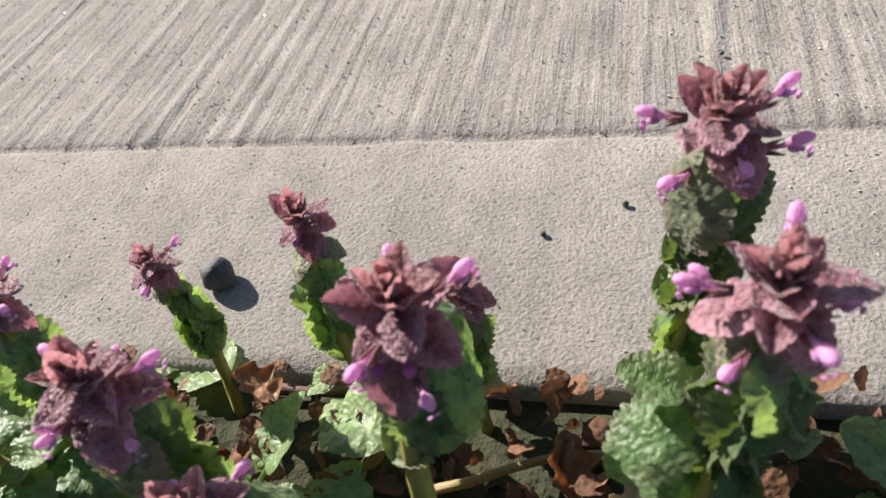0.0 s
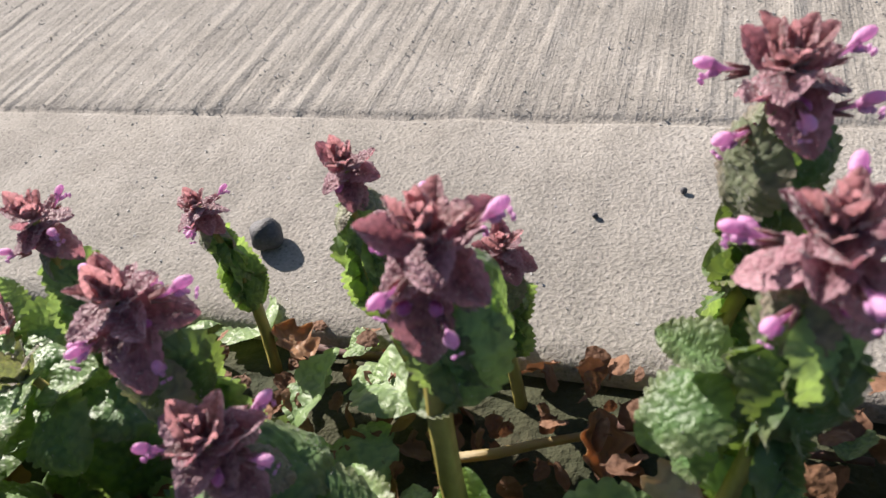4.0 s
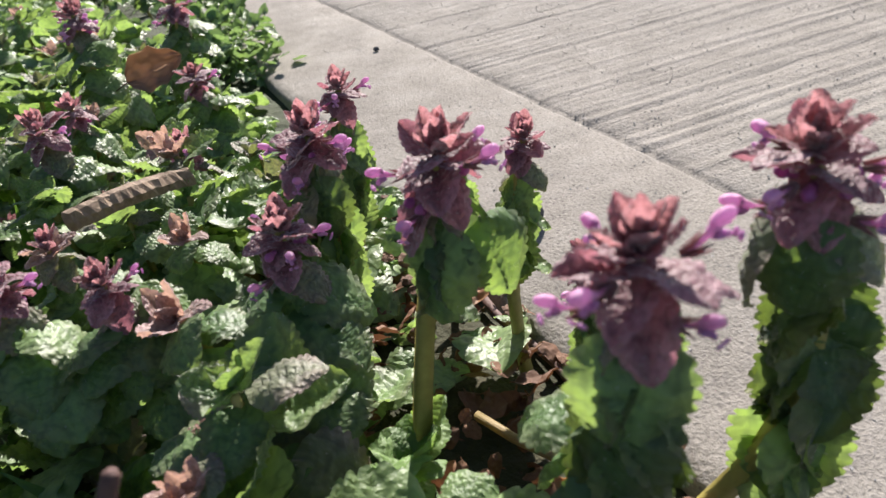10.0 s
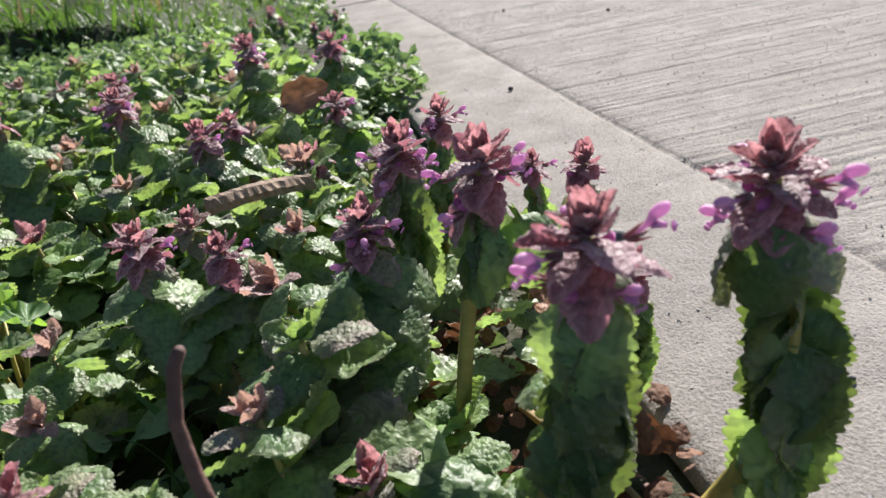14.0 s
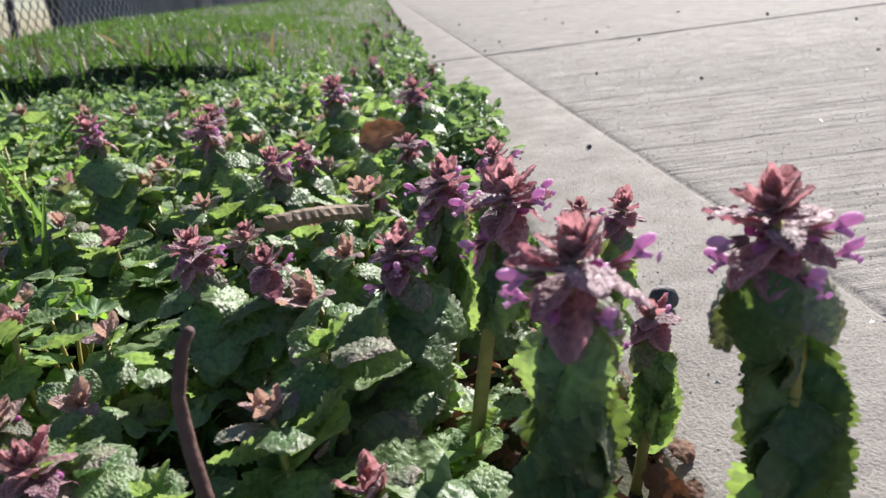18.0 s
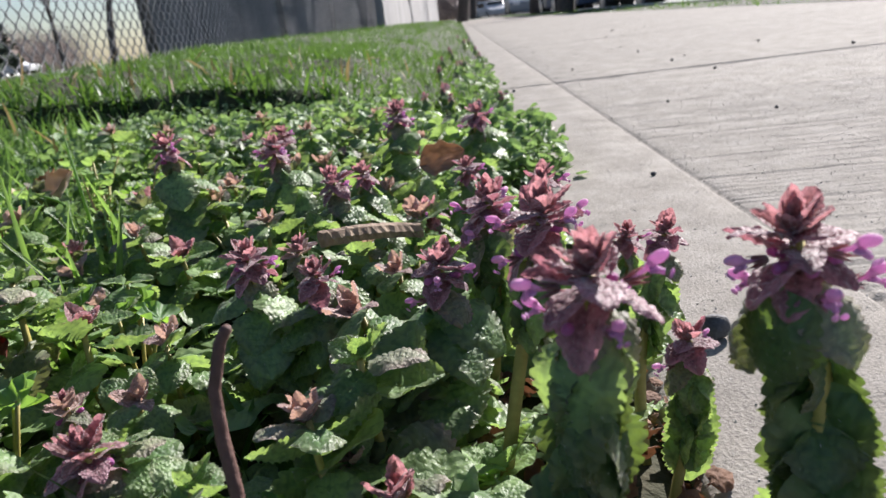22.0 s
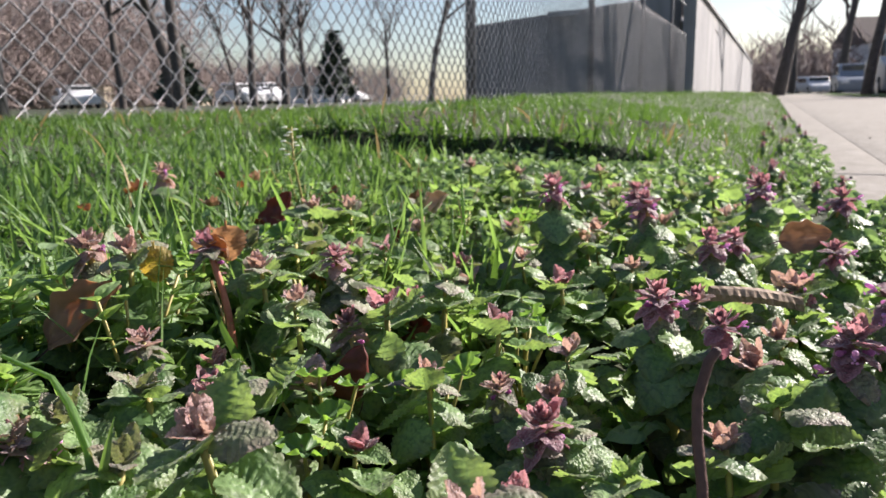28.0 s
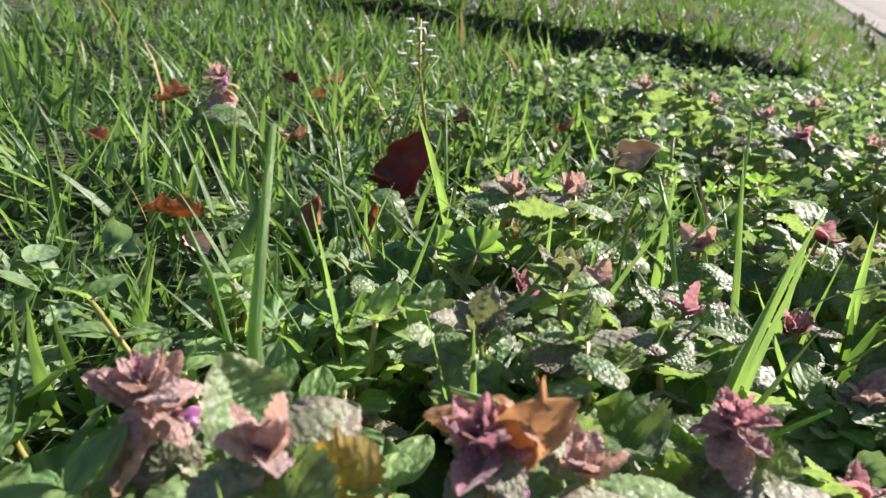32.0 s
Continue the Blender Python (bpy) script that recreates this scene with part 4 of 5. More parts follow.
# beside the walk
# swap d gives tiers from 5 on the green with shade in its colour
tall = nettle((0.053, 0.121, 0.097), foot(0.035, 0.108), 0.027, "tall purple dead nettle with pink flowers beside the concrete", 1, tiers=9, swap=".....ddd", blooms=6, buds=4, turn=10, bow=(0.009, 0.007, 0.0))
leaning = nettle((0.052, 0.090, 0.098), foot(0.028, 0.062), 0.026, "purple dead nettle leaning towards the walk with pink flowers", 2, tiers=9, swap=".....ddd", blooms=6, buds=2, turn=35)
for x, y, z, az, el, size, shape in ((0.0425, 0.0885, 0.0595, 205, -14, 0.0185, 0), (0.0425, 0.0895, 0.060, 150, 14, 0.0125, 2), (0.040, 0.083, 0.052, 190, -30, 0.013, 1)):
    put("leaf", leaf_mesh(shape, GREEN), set_on(Vector((x, y, z)) - leaning.matrix_world.translation, az, el, size), leaning)
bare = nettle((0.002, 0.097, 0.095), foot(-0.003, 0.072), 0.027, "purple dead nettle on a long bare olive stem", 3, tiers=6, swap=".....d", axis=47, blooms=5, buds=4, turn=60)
nettle((-0.024, 0.135, 0.073), foot(-0.018, 0.118), 0.020, "small dark purple dead nettle without open flowers", 4, tiers=7, blooms=0, buds=2, turn=15)
many = nettle((-0.051, 0.094, 0.087), foot(-0.048, 0.080), 0.026, "purple dead nettle with many pink flowers", 5, tiers=7, blooms=6, buds=3, turn=0)
nettle((-0.064, 0.139, 0.060), foot(-0.062, 0.125), 0.018, "small purple dead nettle at the rim of the concrete", 6, tiers=7, blooms=3, buds=1, turn=30)
nettle((-0.082, 0.119, 0.081), foot(-0.080, 0.110), 0.021, "purple dead nettle with two pink flowers", 7, tiers=8, blooms=3, buds=2, turn=50)
nettle((0.006, 0.124, 0.056), foot(0.004, 0.114), 0.018, "small dead nettle with orange-brown crown", 8, tiers=8, blooms=2, buds=2, turn=80)
nettle((-0.034, 0.075, 0.077), foot(-0.030, 0.068), 0.025, "stocky purple dead nettle with pink flowers", 9, tiers=7, blooms=5, buds=2, turn=40)
nettle((-0.052, 0.022, 0.085), foot(-0.05, 0.028), 0.022, "purple dead nettle with one pink flower over broad leaves", 10, tiers=8, blooms=2, buds=2, turn=20)
nettle((-0.044, 0.040, 0.077), foot(-0.042, 0.042), 0.018, "small reddish dead nettle with one pink flower", 11, tiers=8, blooms=1, buds=2, turn=70)
nettle((-0.191, -0.023, 0.109), foot(-0.190, -0.020), 0.024, "dark purple dead nettle standing clear of the leaves", 12, blooms=2, buds=3, turn=0)
nettle((-0.199, 0.023, 0.097), foot(-0.196, 0.022), 0.024, "purple dead nettle with mauve flowers", 13, blooms=4, buds=2, turn=25)
nettle((-0.30, 0.02, 0.092), foot(-0.30, 0.02), 0.022, "purple dead nettle among green leaves", 14, blooms=2, buds=2, turn=45)
nettle((-0.263, 0.089, 0.096), foot(-0.26, 0.09), 0.026, "tall purple dead nettle with hanging green leaves", 15, blooms=4, buds=2, turn=15)
nettle((-0.291, 0.140, 0.082), foot(-0.285, 0.125), 0.025, "purple dead nettle near the concrete margin", 16, blooms=2, buds=2, turn=65)
nettle((-0.206, 0.114, 0.066), foot(-0.205, 0.105), 0.022, "low reddish dead nettle", 17, tiers=7, blooms=1, buds=2, turn=35)
nettle((-0.139, 0.048, 0.086), foot(-0.138, 0.05), 0.022, "reddish dead nettle over broad green leaves", 18, tiers=8, blooms=1, buds=2, turn=5)
nettle((-0.163, 0.061, 0.081), foot(-0.16, 0.06), 0.018, "small reddish dead nettle", 19, tiers=7, blooms=0, buds=1, turn=55)
nettle((-0.131, 0.083, 0.067), foot(-0.13, 0.08), 0.020, "low purple dead nettle with pale flowers", 20, tiers=7, blooms=3, buds=1, turn=75)
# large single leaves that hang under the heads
for plant, x, y, z, az, el, size, shape, mat in ((tall, 0.0490, 0.1165, 0.0835, 208, -68, 0.0200, 0, MIXED), (tall, 0.0540, 0.1165, 0.0835, 290, -70, 0.0180, 0, SHADED), (bare, 0.0020, 0.0925, 0.0760, 282, -58, 0.0215, 0, GREEN),
                                                 (bare, -0.0005, 0.0920, 0.0815, 265, -50, 0.0135, 12, PURPLE), (bare, 0.0045, 0.0985, 0.0760, 10, -52, 0.0200, 1, GREEN), (many, -0.0500, 0.0890, 0.0720, 262, -64, 0.0200, 0, MIXED), (many, -0.0470, 0.0910, 0.0720, 320, -58, 0.0190, 1, SHADED)):
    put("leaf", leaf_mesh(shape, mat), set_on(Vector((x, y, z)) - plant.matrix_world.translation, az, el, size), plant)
# in the bed between the walk and the lawn
nettle((0.011, -0.009, 0.070), foot(0.011, -0.005), 0.024, "young dead nettle with a pointed rusty crown", 21, tiers=7, blooms=0, buds=1, turn=20, swap="cccpmgg")
nettle((0.006, -0.104, 0.074), foot(0.004, -0.10), 0.024, "young dead nettle with a bright magenta flower", 22, tiers=7, blooms=2, buds=1, turn=10, swap="..ttmgg")
nettle((-0.051, -0.084, 0.078), foot(-0.05, -0.082), 0.021, "young dead nettle with a rosy crown", 23, tiers=7, blooms=0, buds=2, turn=40, swap="c.ttmgg")
nettle((-0.089, -0.102, 0.095), foot(-0.086, -0.10), 0.021, "dusty purple dead nettle with drooping leaves", 24, tiers=8, blooms=0, buds=2, turn=70, swap="ccctmmg")
withered = nettle((-0.056, -0.139, 0.108), foot(-0.050, -0.132), 0.022, "withered dead nettle on a bare red stem", 25, tiers=4, blooms=0, buds=1, turn=30, swap="ccpmmm", stem=STEMRED)
for x, y, z, az, el, size, shape, mat in ((-0.0500, -0.1570, 0.1040, 28, -76, 0.016, 0, FADED), (-0.058, -0.136, 0.107, 130, -48, 0.014, 1, DEAD), (-0.0585, -0.1310, 0.1090, 30, -68, 0.017, 3, DEAD), (-0.058, -0.142, 0.104, 200, -20, 0.012, 1, DEAD)):
    put("leaf", leaf_mesh(shape, mat), set_on(Vector((x, y, z)) - withered.matrix_world.translation, az, el, size), withered, "withered yellow leaf" if mat is FADED else "crumpled dry brown leaf")
nettle((-0.272, -0.304, 0.129), foot(-0.268, -0.30), 0.024, "pale mauve dead nettle in the grass", 26, tiers=8, blooms=1, buds=1, turn=15, swap="cttttgg")
nettle((-0.053, -0.188, 0.111), foot(-0.05, -0.185), 0.024, "mauve dead nettle beside a brown leaf", 27, tiers=7, blooms=1, buds=1, turn=60, swap="ctttmgg")
nettle((-0.014, -0.140, 0.083), foot(-0.014, -0.138), 0.020, "green dead nettle shoot with a rosy tip", 28, tiers=7, blooms=0, buds=0, turn=5, swap="cttmggg")
nettle((0.039, -0.012, 0.064), foot(0.038, -0.01), 0.022, "young rusty dead nettle among soft leaves", 29, tiers=7, blooms=0, buds=1, turn=35, swap="ccttmgg")
nettle((-0.027, -0.026, 0.063), foot(-0.026, -0.025), 0.018, "small rosy dead nettle shoot", 30, tiers=7, blooms=0, buds=2, turn=50, swap="cttmmgg")
nettle((0.048, -0.133, 0.079), foot(0.046, -0.13), 0.024, "pink-tipped dead nettle shoot", 31, tiers=7, blooms=1, buds=1, turn=80, swap="ctttmgg")
nettle((-0.012, 0.043, 0.055), foot(-0.012, 0.043), 0.012, "pink-tipped shoot deep among the leaves", 32, tiers=7, blooms=0, buds=1, turn=25, swap="tttgggg")
nettle((-0.069, 0.035, 0.078), foot(-0.068, 0.036), 0.018, "small rusty dead nettle shoot", 33, tiers=7, blooms=0, buds=0, turn=65, swap="cctmgg")

# a row of small ones along the far margin
r = random.Random(44)
far = [nettle((0, 0, 0.042), (0, 0, 0), 0.016, "small far purple dead nettle along the walk", 60 + k, tiers=7, blooms=1, buds=1, turn=30 * k) for k in range(3)]
for k in range(22):
    u = 0.62 + 3.4 * r.random() ** 1.5
    q = way(u, r.uniform(-0.2, -0.1))
    m = Matrix.Translation((q.x, q.y, ground_z(q.x, q.y) - 0.003)) @ Matrix.Rotation(r.uniform(0, 6.28), 4, "Z")
    if k < 3:
        far[k].matrix_world = m
    else:
        copy_thing(far[k % 3], m)


# ---- low plants, grass, litter ----
def disc_leaf(lobes, depth, rings=2, seg=18, cup=0.15, notch=0.5):
    """A small round or lobed leaf one unit across, on a short stalk along +y."""
    vs, fs, uv = [(0, 0.1, 0)], [], [(0.5, 0.1)]
    for r in range(1, rings + 1):
        for k in range(seg):
            t = 2 * math.pi * k / seg - math.pi / 2
            rad = 0.5 * (r / rings) * (1 - depth * (0.5 + 0.5 * math.cos(lobes * t)))
            if abs(k) < 1:
                rad *= notch
            x, y = rad * math.cos(t), rad * math.sin(t) + 0.5
            vs.append((x, y, cup * (r / rings) ** 2 * (0.5 + 0.3 * math.cos(lobes * t))))
            uv.append((x + 0.5, y))
    for k in range(seg):
        fs.append((0, 1 + k, 1 + (k + 1) % seg))
    for r in range(rings - 1):
        for k in range(seg):
            q = (k + 1) % seg
            fs.append((1 + r * seg + k, 1 + (r + 1) * seg + k, 1 + (r + 1) * seg + q, 1 + r * seg + q))
    return vs, fs, uv


rnd = random.Random(77)
low = [leaf_data(11 + k, *SHAPES[k], teeth=6, res=24, half=3) for k in range(5)]
lobed = [disc_leaf(5, 0.35), disc_leaf(7, 0.22), disc_leaf(3, 0.3), disc_leaf(2, 0.12)]


def in_bed(x, y):
    v = across(x, y)
    return -0.52 < v < -0.1 and (far_lawn(x, y) < 0.0 or v > -0.26)


def grassy(x, y):
    """How much grass grows there, 0 to 1: thick on the lawn, thinning into the bed."""
    v = across(x, y)
    if far_lawn(x, y) > 0.01:
        return 1.0 if v < -0.2 else max(0.0, (-0.12 - v) / 0.1)
    return min(1.0, max(0.0, (-0.33 - v) / 0.12))


places = []
while len(places) < 1900:
    x, y = rnd.uniform(-1.1, 0.22), rnd.uniform(-0.45, 0.16)
    if not in_bed(x, y) or rnd.random() < 0.75 * grassy(x, y) or (-0.03 < x < 0.06 and y > 0.08):
        continue
    if noise.noise((x * 26, y * 26, 7.0)) < -0.12 and x > -0.5 and y < 0.06:
        continue
    size = rnd.choice((0.012, 0.016, 0.020, 0.024)) * rnd.uniform(0.8, 1.2)
    up = rnd.uniform(0.002, 0.026) * min(1.0, max(0.2, (-0.09 - across(x, y)) / 0.06))
    places.append((rnd.randrange(5), set_on((x, y, ground_z(x, y) + up), rnd.uniform(0, 360), rnd.uniform(-28, 30), size, rnd.uniform(-28, 28))))
scatter("nettle_leaves", low, places, COVER, "dense carpet of crinkled green dead nettle leaves over dark soil", "ground cover")
places = []
while len(places) < 4600:
    x, y = rnd.uniform(-1.3, 0.22), rnd.uniform(-0.55, 0.12)
    v = across(x, y)
    if not in_bed(x, y) or (x > -0.25 and rnd.random() < 0.7 and y > -0.12) or (x > -0.06 and y > 0.05):
        continue
    if x > -0.5 and y < 0.06 and noise.noise((x * 21, y * 21, 2.0)) < 0.12:
        continue
    size = rnd.uniform(0.005, 0.012)
    places.append((rnd.randrange(4), set_on((x, y, ground_z(x, y) + rnd.uniform(0.003, 0.03)), rnd.uniform(0, 360), rnd.uniform(-45, 60), size, rnd.uniform(-45, 45))))
while len(places) < 5600:
    q = way(rnd.uniform(0.25, 1.6), rnd.uniform(-0.16, -0.092))
    if noise.noise((q.x * 9, 0.0, 5.0)) > 0.0:
        q = way(rnd.uniform(0.34, 0.56), rnd.uniform(-0.13, -0.075))
    x, y = q.x, q.y
    places.append((rnd.randrange(4), set_on((x, y, max(0.0, ground_z(x, y)) + rnd.uniform(0.003, 0.034)), rnd.uniform(0, 360), rnd.uniform(-45, 60), rnd.uniform(0.006, 0.014), rnd.uniform(-45, 45))))
FRESHC = leafy("chickweed_green", (0.06, 0.13, 0.05), (0.26, 0.38, 0.18), through=(0.32, 0.50, 0.10), share=0.36, cells=0.5, island=True, fuzz=0.1)
scatter("chickweed", lobed, places, FRESHC, "low mat of small bright green lobed leaves", "ground cover")


def blade_data(length, width, lean, curl, segs=5):
    """A grass blade, creased along its middle, rising along z and leaning to +y."""
    vs, fs, uv = [], [], []
    a, y, z = lean, 0.0, 0.0
    for i in range(segs + 1):
        t = i / segs
        w = width * 0.5 * (1 - t ** 2.2) + 0.00015
        vs += [(-w, y - 0.0003, z), (0, y + 0.25 * w, z), (w, y - 0.0003, z)]
        uv += [(0.3, t), (0.5, t), (0.7, t)]
        y += math.sin(a) * length / segs
        z += math.cos(a) * length / segs
        a += curl / segs
    for i in range(segs):
        for k in (0, 1):
            b = i * 3 + k
            fs.append((b, b + 1, b + 4, b + 3))
    return vs, fs, uv


protos = [blade_data(1.0, wd, rnd.uniform(0.1, 0.8), rnd.uniform(0.2, 1.6), 4) for wd in (0.06, 0.08, 0.09, 0.11, 0.12, 0.07)]


def sward(name, count, box, lengths, material, label, seed, test):
    r = random.Random(seed)
    out = []
    tries = 0
    while len(out) < count and tries < count * 12:
        tries += 1
        u, v = r.uniform(box[0], box[1]), r.uniform(box[2], box[3])
        p = way(u, v)
        if r.random() > test(p.x, p.y):
            continue
        s = r.uniform(*lengths)
        m = Matrix.Translation((p.x, p.y, ground_z(p.x, p.y) - 0.002)) @ Matrix.Rotation(r.uniform(0, 6.28), 4, "Z") @ Matrix.Rotation(r.uniform(-1.35, 0.9), 4, "X") @ Matrix.Rotation(r.uniform(-0.6, 0.6), 4, "Y") @ Matrix.Scale(s, 4)
        out.append((r.randrange(len(protos)), m))
    return scatter(name, protos, out, material, label, "grass")


NEARGRASS = leafy("near_grass_green", (0.03, 0.075, 0.02), (0.12, 0.22, 0.065), through=(0.26, 0.48, 0.07), share=0.34, cells=0.4, island=True, fuzz=0.05, rough=0.42)
sward("lawn_grass", 6500, (-0.2, 0.75, -0.85, -0.34), (0.018, 0.042), NEARGRASS, "thick broad green grass leaning all ways beside the weeds", 15, lambda x, y: grassy(x, y) if far_lawn(x, y) < -0.06 else 0.0)
sward("lawn_grass", 6500, (-0.35, 1.5, -0.95, -0.28), (0.015, 0.036), NEARGRASS, "uneven green lawn grass growing into the weeds", 5, lambda x, y: grassy(x, y) if far_lawn(x, y) < -0.05 else 0.0)
sward("lawn_grass", 33000, (0.4, 2.6, -1.9, -0.1), (0.016, 0.036), GRASS, "thick green lawn grass behind the cut turf edge", 6, lambda x, y: grassy(x, y) if far_lawn(x, y) > 0.0 else (0.8 if across(x, y) < -0.6 else 0.0))
sward("lawn_grass", 13000, (2.5, 9.0, -1.9, -0.1), (0.02, 0.04), GRASS, "green lawn grass along the fence", 7, lambda x, y: 1.0)
sward("lawn_grass", 5000, (9.0, 26.0, -1.9, -0.1), (0.04, 0.07), GRASS, "green lawn grass along the wall", 8, lambda x, y: 1.0)
sward("lawn_grass", 3500, (-1.5, 0.6, -1.9, -0.9), (0.02, 0.045), GRASS, "green lawn grass behind the weeds", 9, lambda x, y: 1.0)
sward("lawn_grass", 5000, (-2.5, -0.15, -1.9, -0.14), (0.03, 0.055), GRASS, "green lawn grass beside the walk", 18, lambda x, y: 1.0)
sward("verge_grass", 4000, (2.5, 30.0, 1.43, 2.1), (0.05, 0.09), GRASS, "green grass verge between walk and street", 10, lambda x, y: 1.0)

DRY = leafy("dry_grass", (0.20, 0.13, 0.06), (0.45, 0.34, 0.18), through=(0.55, 0.4, 0.15), share=0.25, cells=0.4, island=True, fuzz=0.0)
sward("lawn_grass", 2600, (0.3, 1.6, -1.0, -0.12), (0.025, 0.05), GRASS, "grass hanging over the cut turf edge", 17, lambda x, y: 1.0 if -0.012 < far_lawn(x, y) < 0.05 else 0.0)
sward("dry_grass", 400, (-0.3, 1.5, -1.8, -0.2), (0.025, 0.06), DRY, "dry straw-coloured grass blades in the lawn", 12, lambda x, y: max(0.25, grassy(x, y)))

sward("bed_grass", 700, (-0.12, 0.6, -0.5, -0.2), (0.03, 0.055), GRASS, "scattered grass blades between the dead nettles", 13, lambda x, y: 0.3 + 0.7 * max(0.0, min(1.0, (-0.05 - y) / 0.15)))

BROAD = leafy("broad_grass_green", (0.04, 0.09, 0.03), (0.18, 0.28, 0.11), through=(0.34, 0.58, 0.08), share=0.42, cells=0.4, island=True, fuzz=0.05, rough=0.38)
sward("broad_grass", 1900, (-0.2, 0.75, -0.75, -0.27), (0.022, 0.046), BROAD, "bright broad grass blades standing among weeds and lawn", 16, lambda x, y: 0.0 if far_lawn(x, y) > -0.07 else (1.0 if across(x, y) < -0.38 else 0.3))

# tufts that stand out singly near the camera
BLADES = []
for k in range(7):
    v, f, u = blade_data(1.0, (0.035, 0.05, 0.065)[k % 3], rnd.uniform(0.05, 0.5), rnd.uniform(0.0, 1.1), 8)
    ob = mesh_ob("blade", v, f, STRAW if k == 6 else BLADE, uvs=u)
    BLADES.append(ob.data)
    bpy.data.objects.remove(ob)


def tuft(x, y, blades, length, seed, label="tuft of bright green grass blades among the weeds"):
    r = random.Random(seed)
    ob = thing("grass_tuft", Matrix.Translation((x, y, ground_z(x, y) - 0.002)), label, "grass", "grass tufts")
    for j in range(blades):
        m = Matrix.Translation((r.uniform(-0.008, 0.008), r.uniform(-0.008, 0.008), 0)) @ Matrix.Rotation(r.uniform(0, 6.28), 4, "Z") @ Matrix.Rotation(r.uniform(-0.85, 0.3), 4, "X") @ Matrix.Scale(length * r.uniform(0.6, 1.15), 4)
        put("blade", BLADES[r.randrange(7) if r.random() < 0.4 else r.randrange(6)], m, ob)
    return ob


r = random.Random(21)
for k in range(70):
    x, y = r.uniform(-0.36, 0.06), r.uniform(-0.34, -0.10)
    if across(x, y) > -0.31 + 0.1 * r.random():
        continue
    tuft(x, y, r.randint(4, 8), r.uniform(0.036, 0.065), 100 + k)
for k, (x, y) in enumerate(((-0.26, -0.06), (-0.27, -0.09), (-0.16, -0.14), (-0.19, -0.12), (-0.2, 0.0), (-0.33, -0.12))):
    tuft(x, y, 5, 0.06, 300 + k, "few long grass blades between dead nettles")

r = random.Random(23)
for k in range(26):
    tuft(r.uniform(-0.27, -0.09), r.uniform(-0.20, -0.05), r.randint(3, 6), r.uniform(0.052, 0.08), 400 + k, "bright green grass blades leaning over the weeds")
def stalk(points, width, label, material=BLADE):
    """One long bent grass stalk as a thing of its own, tapering to its tip."""
    n = len(points)
    v, f, u = tube(points, [width * (1.0 - 0.6 * k / (n - 1)) for k in range(n)], 6)
    return tagged(mesh_ob("grass_stalk", v, f, material, uvs=u), label, "grass", "grass stalks")


def ground_under(x, y):
    return (x, y, ground_z(x, y) - 0.002)


stalk([ground_under(0.066, -0.094), (0.061, -0.098, 0.062), (0.0567, -0.102, 0.0751), (0.044, -0.117, 0.080), (0.0265, -0.138, 0.0800), (0.0182, -0.163, 0.0838), (0.012, -0.180, 0.084)], 0.0014, "pale green grass stalk arching low over the weeds", FRESH)
stalk([ground_under(-0.066, -0.178), (-0.0685, -0.1788, 0.1055), (-0.079, -0.181, 0.121), (-0.0924, -0.1844, 0.1359)], 0.0015, "tall upright green grass blade")
stalk([ground_under(-0.044, -0.112), (-0.0471, -0.1095, 0.0641), (-0.051, -0.106, 0.075), (-0.0552, -0.1035, 0.085)], 0.0011, "short pale grass stalk beside a withered nettle")
stalk([ground_under(-0.243, -0.083), (-0.244, -0.082, 0.085), (-0.2459, -0.0817, 0.1126)], 0.0012, "upright grass blade among dead nettles")
r = random.Random(29)
for k in range(16):
    x, y = r.uniform(-0.30, -0.10), r.uniform(-0.26, -0.08)
    g = Vector(ground_under(x, y))
    d = Vector((r.uniform(-0.02, 0.02), r.uniform(-0.02, 0.02), r.uniform(0.045, 0.07)))
    stalk([g, g + d * 0.45, g + d * 0.8 + Vector((d.x, d.y, 0)) * 0.2, g + d + Vector((d.x, d.y, 0)) * 0.7], r.uniform(0.0008, 0.0013), "bright green grass blade rising over the weeds")
# shoots without flowers, that fill the bed
SHOOTS = []
for k in range(10):
    r = random.Random(500 + k)
    ob = thing("nettle_shoot", Matrix.Translation((0, 0, -5)), "low dead nettle shoot of crinkled green leaves" if k % 2 else "low dead nettle shoot with pink-tinged crown leaves", "plant", "dead nettle shoots")
    h = r.uniform(0.020, 0.050)
    v, f, u = tube([(0, 0, 0), (0.002, 0.001, h * 0.5), (0, 0.001, h)], [0.0014, 0.0012, 0.0008], 6, True)
    mesh_ob("stem", v, f, STEM, ob, uvs=u)
    tip = (TIPPALE, TIPPALE, MIXED, CROWN, GREEN)[k % 5]
    second = MIXED if k % 3 == 0 else GREEN
    rows = [(1.0, 3, 0.006, 60, tip), (1.0, 3, 0.0085, 36, tip), (0.97, 2, 0.011, 26, second), (0.93, 2, 0.014, 8, GREEN), (0.86, 2, 0.017, -4, GREEN), (0.76, 2, 0.019, -12, GREEN), (0.58, 2, 0.020, -18, MIXED if k % 4 == 1 else GREEN), (0.32, 2, 0.019, -10, GREEN)]
    for j, (z, n, s, e, mat) in enumerate(rows):
        for i in range(n):
            put("leaf", leaf_mesh((10 + r.randrange(3)) if j < 2 else r.randrange(5), mat), set_on((0, 0, h * z), 360.0 * i / n + 90 * j + r.uniform(-25, 25), e + r.uniform(-25, 25), s * r.uniform(0.8, 1.2), r.uniform(-25, 25)), ob)
    SHOOTS.append(ob)
r = random.Random(9)
spots = []
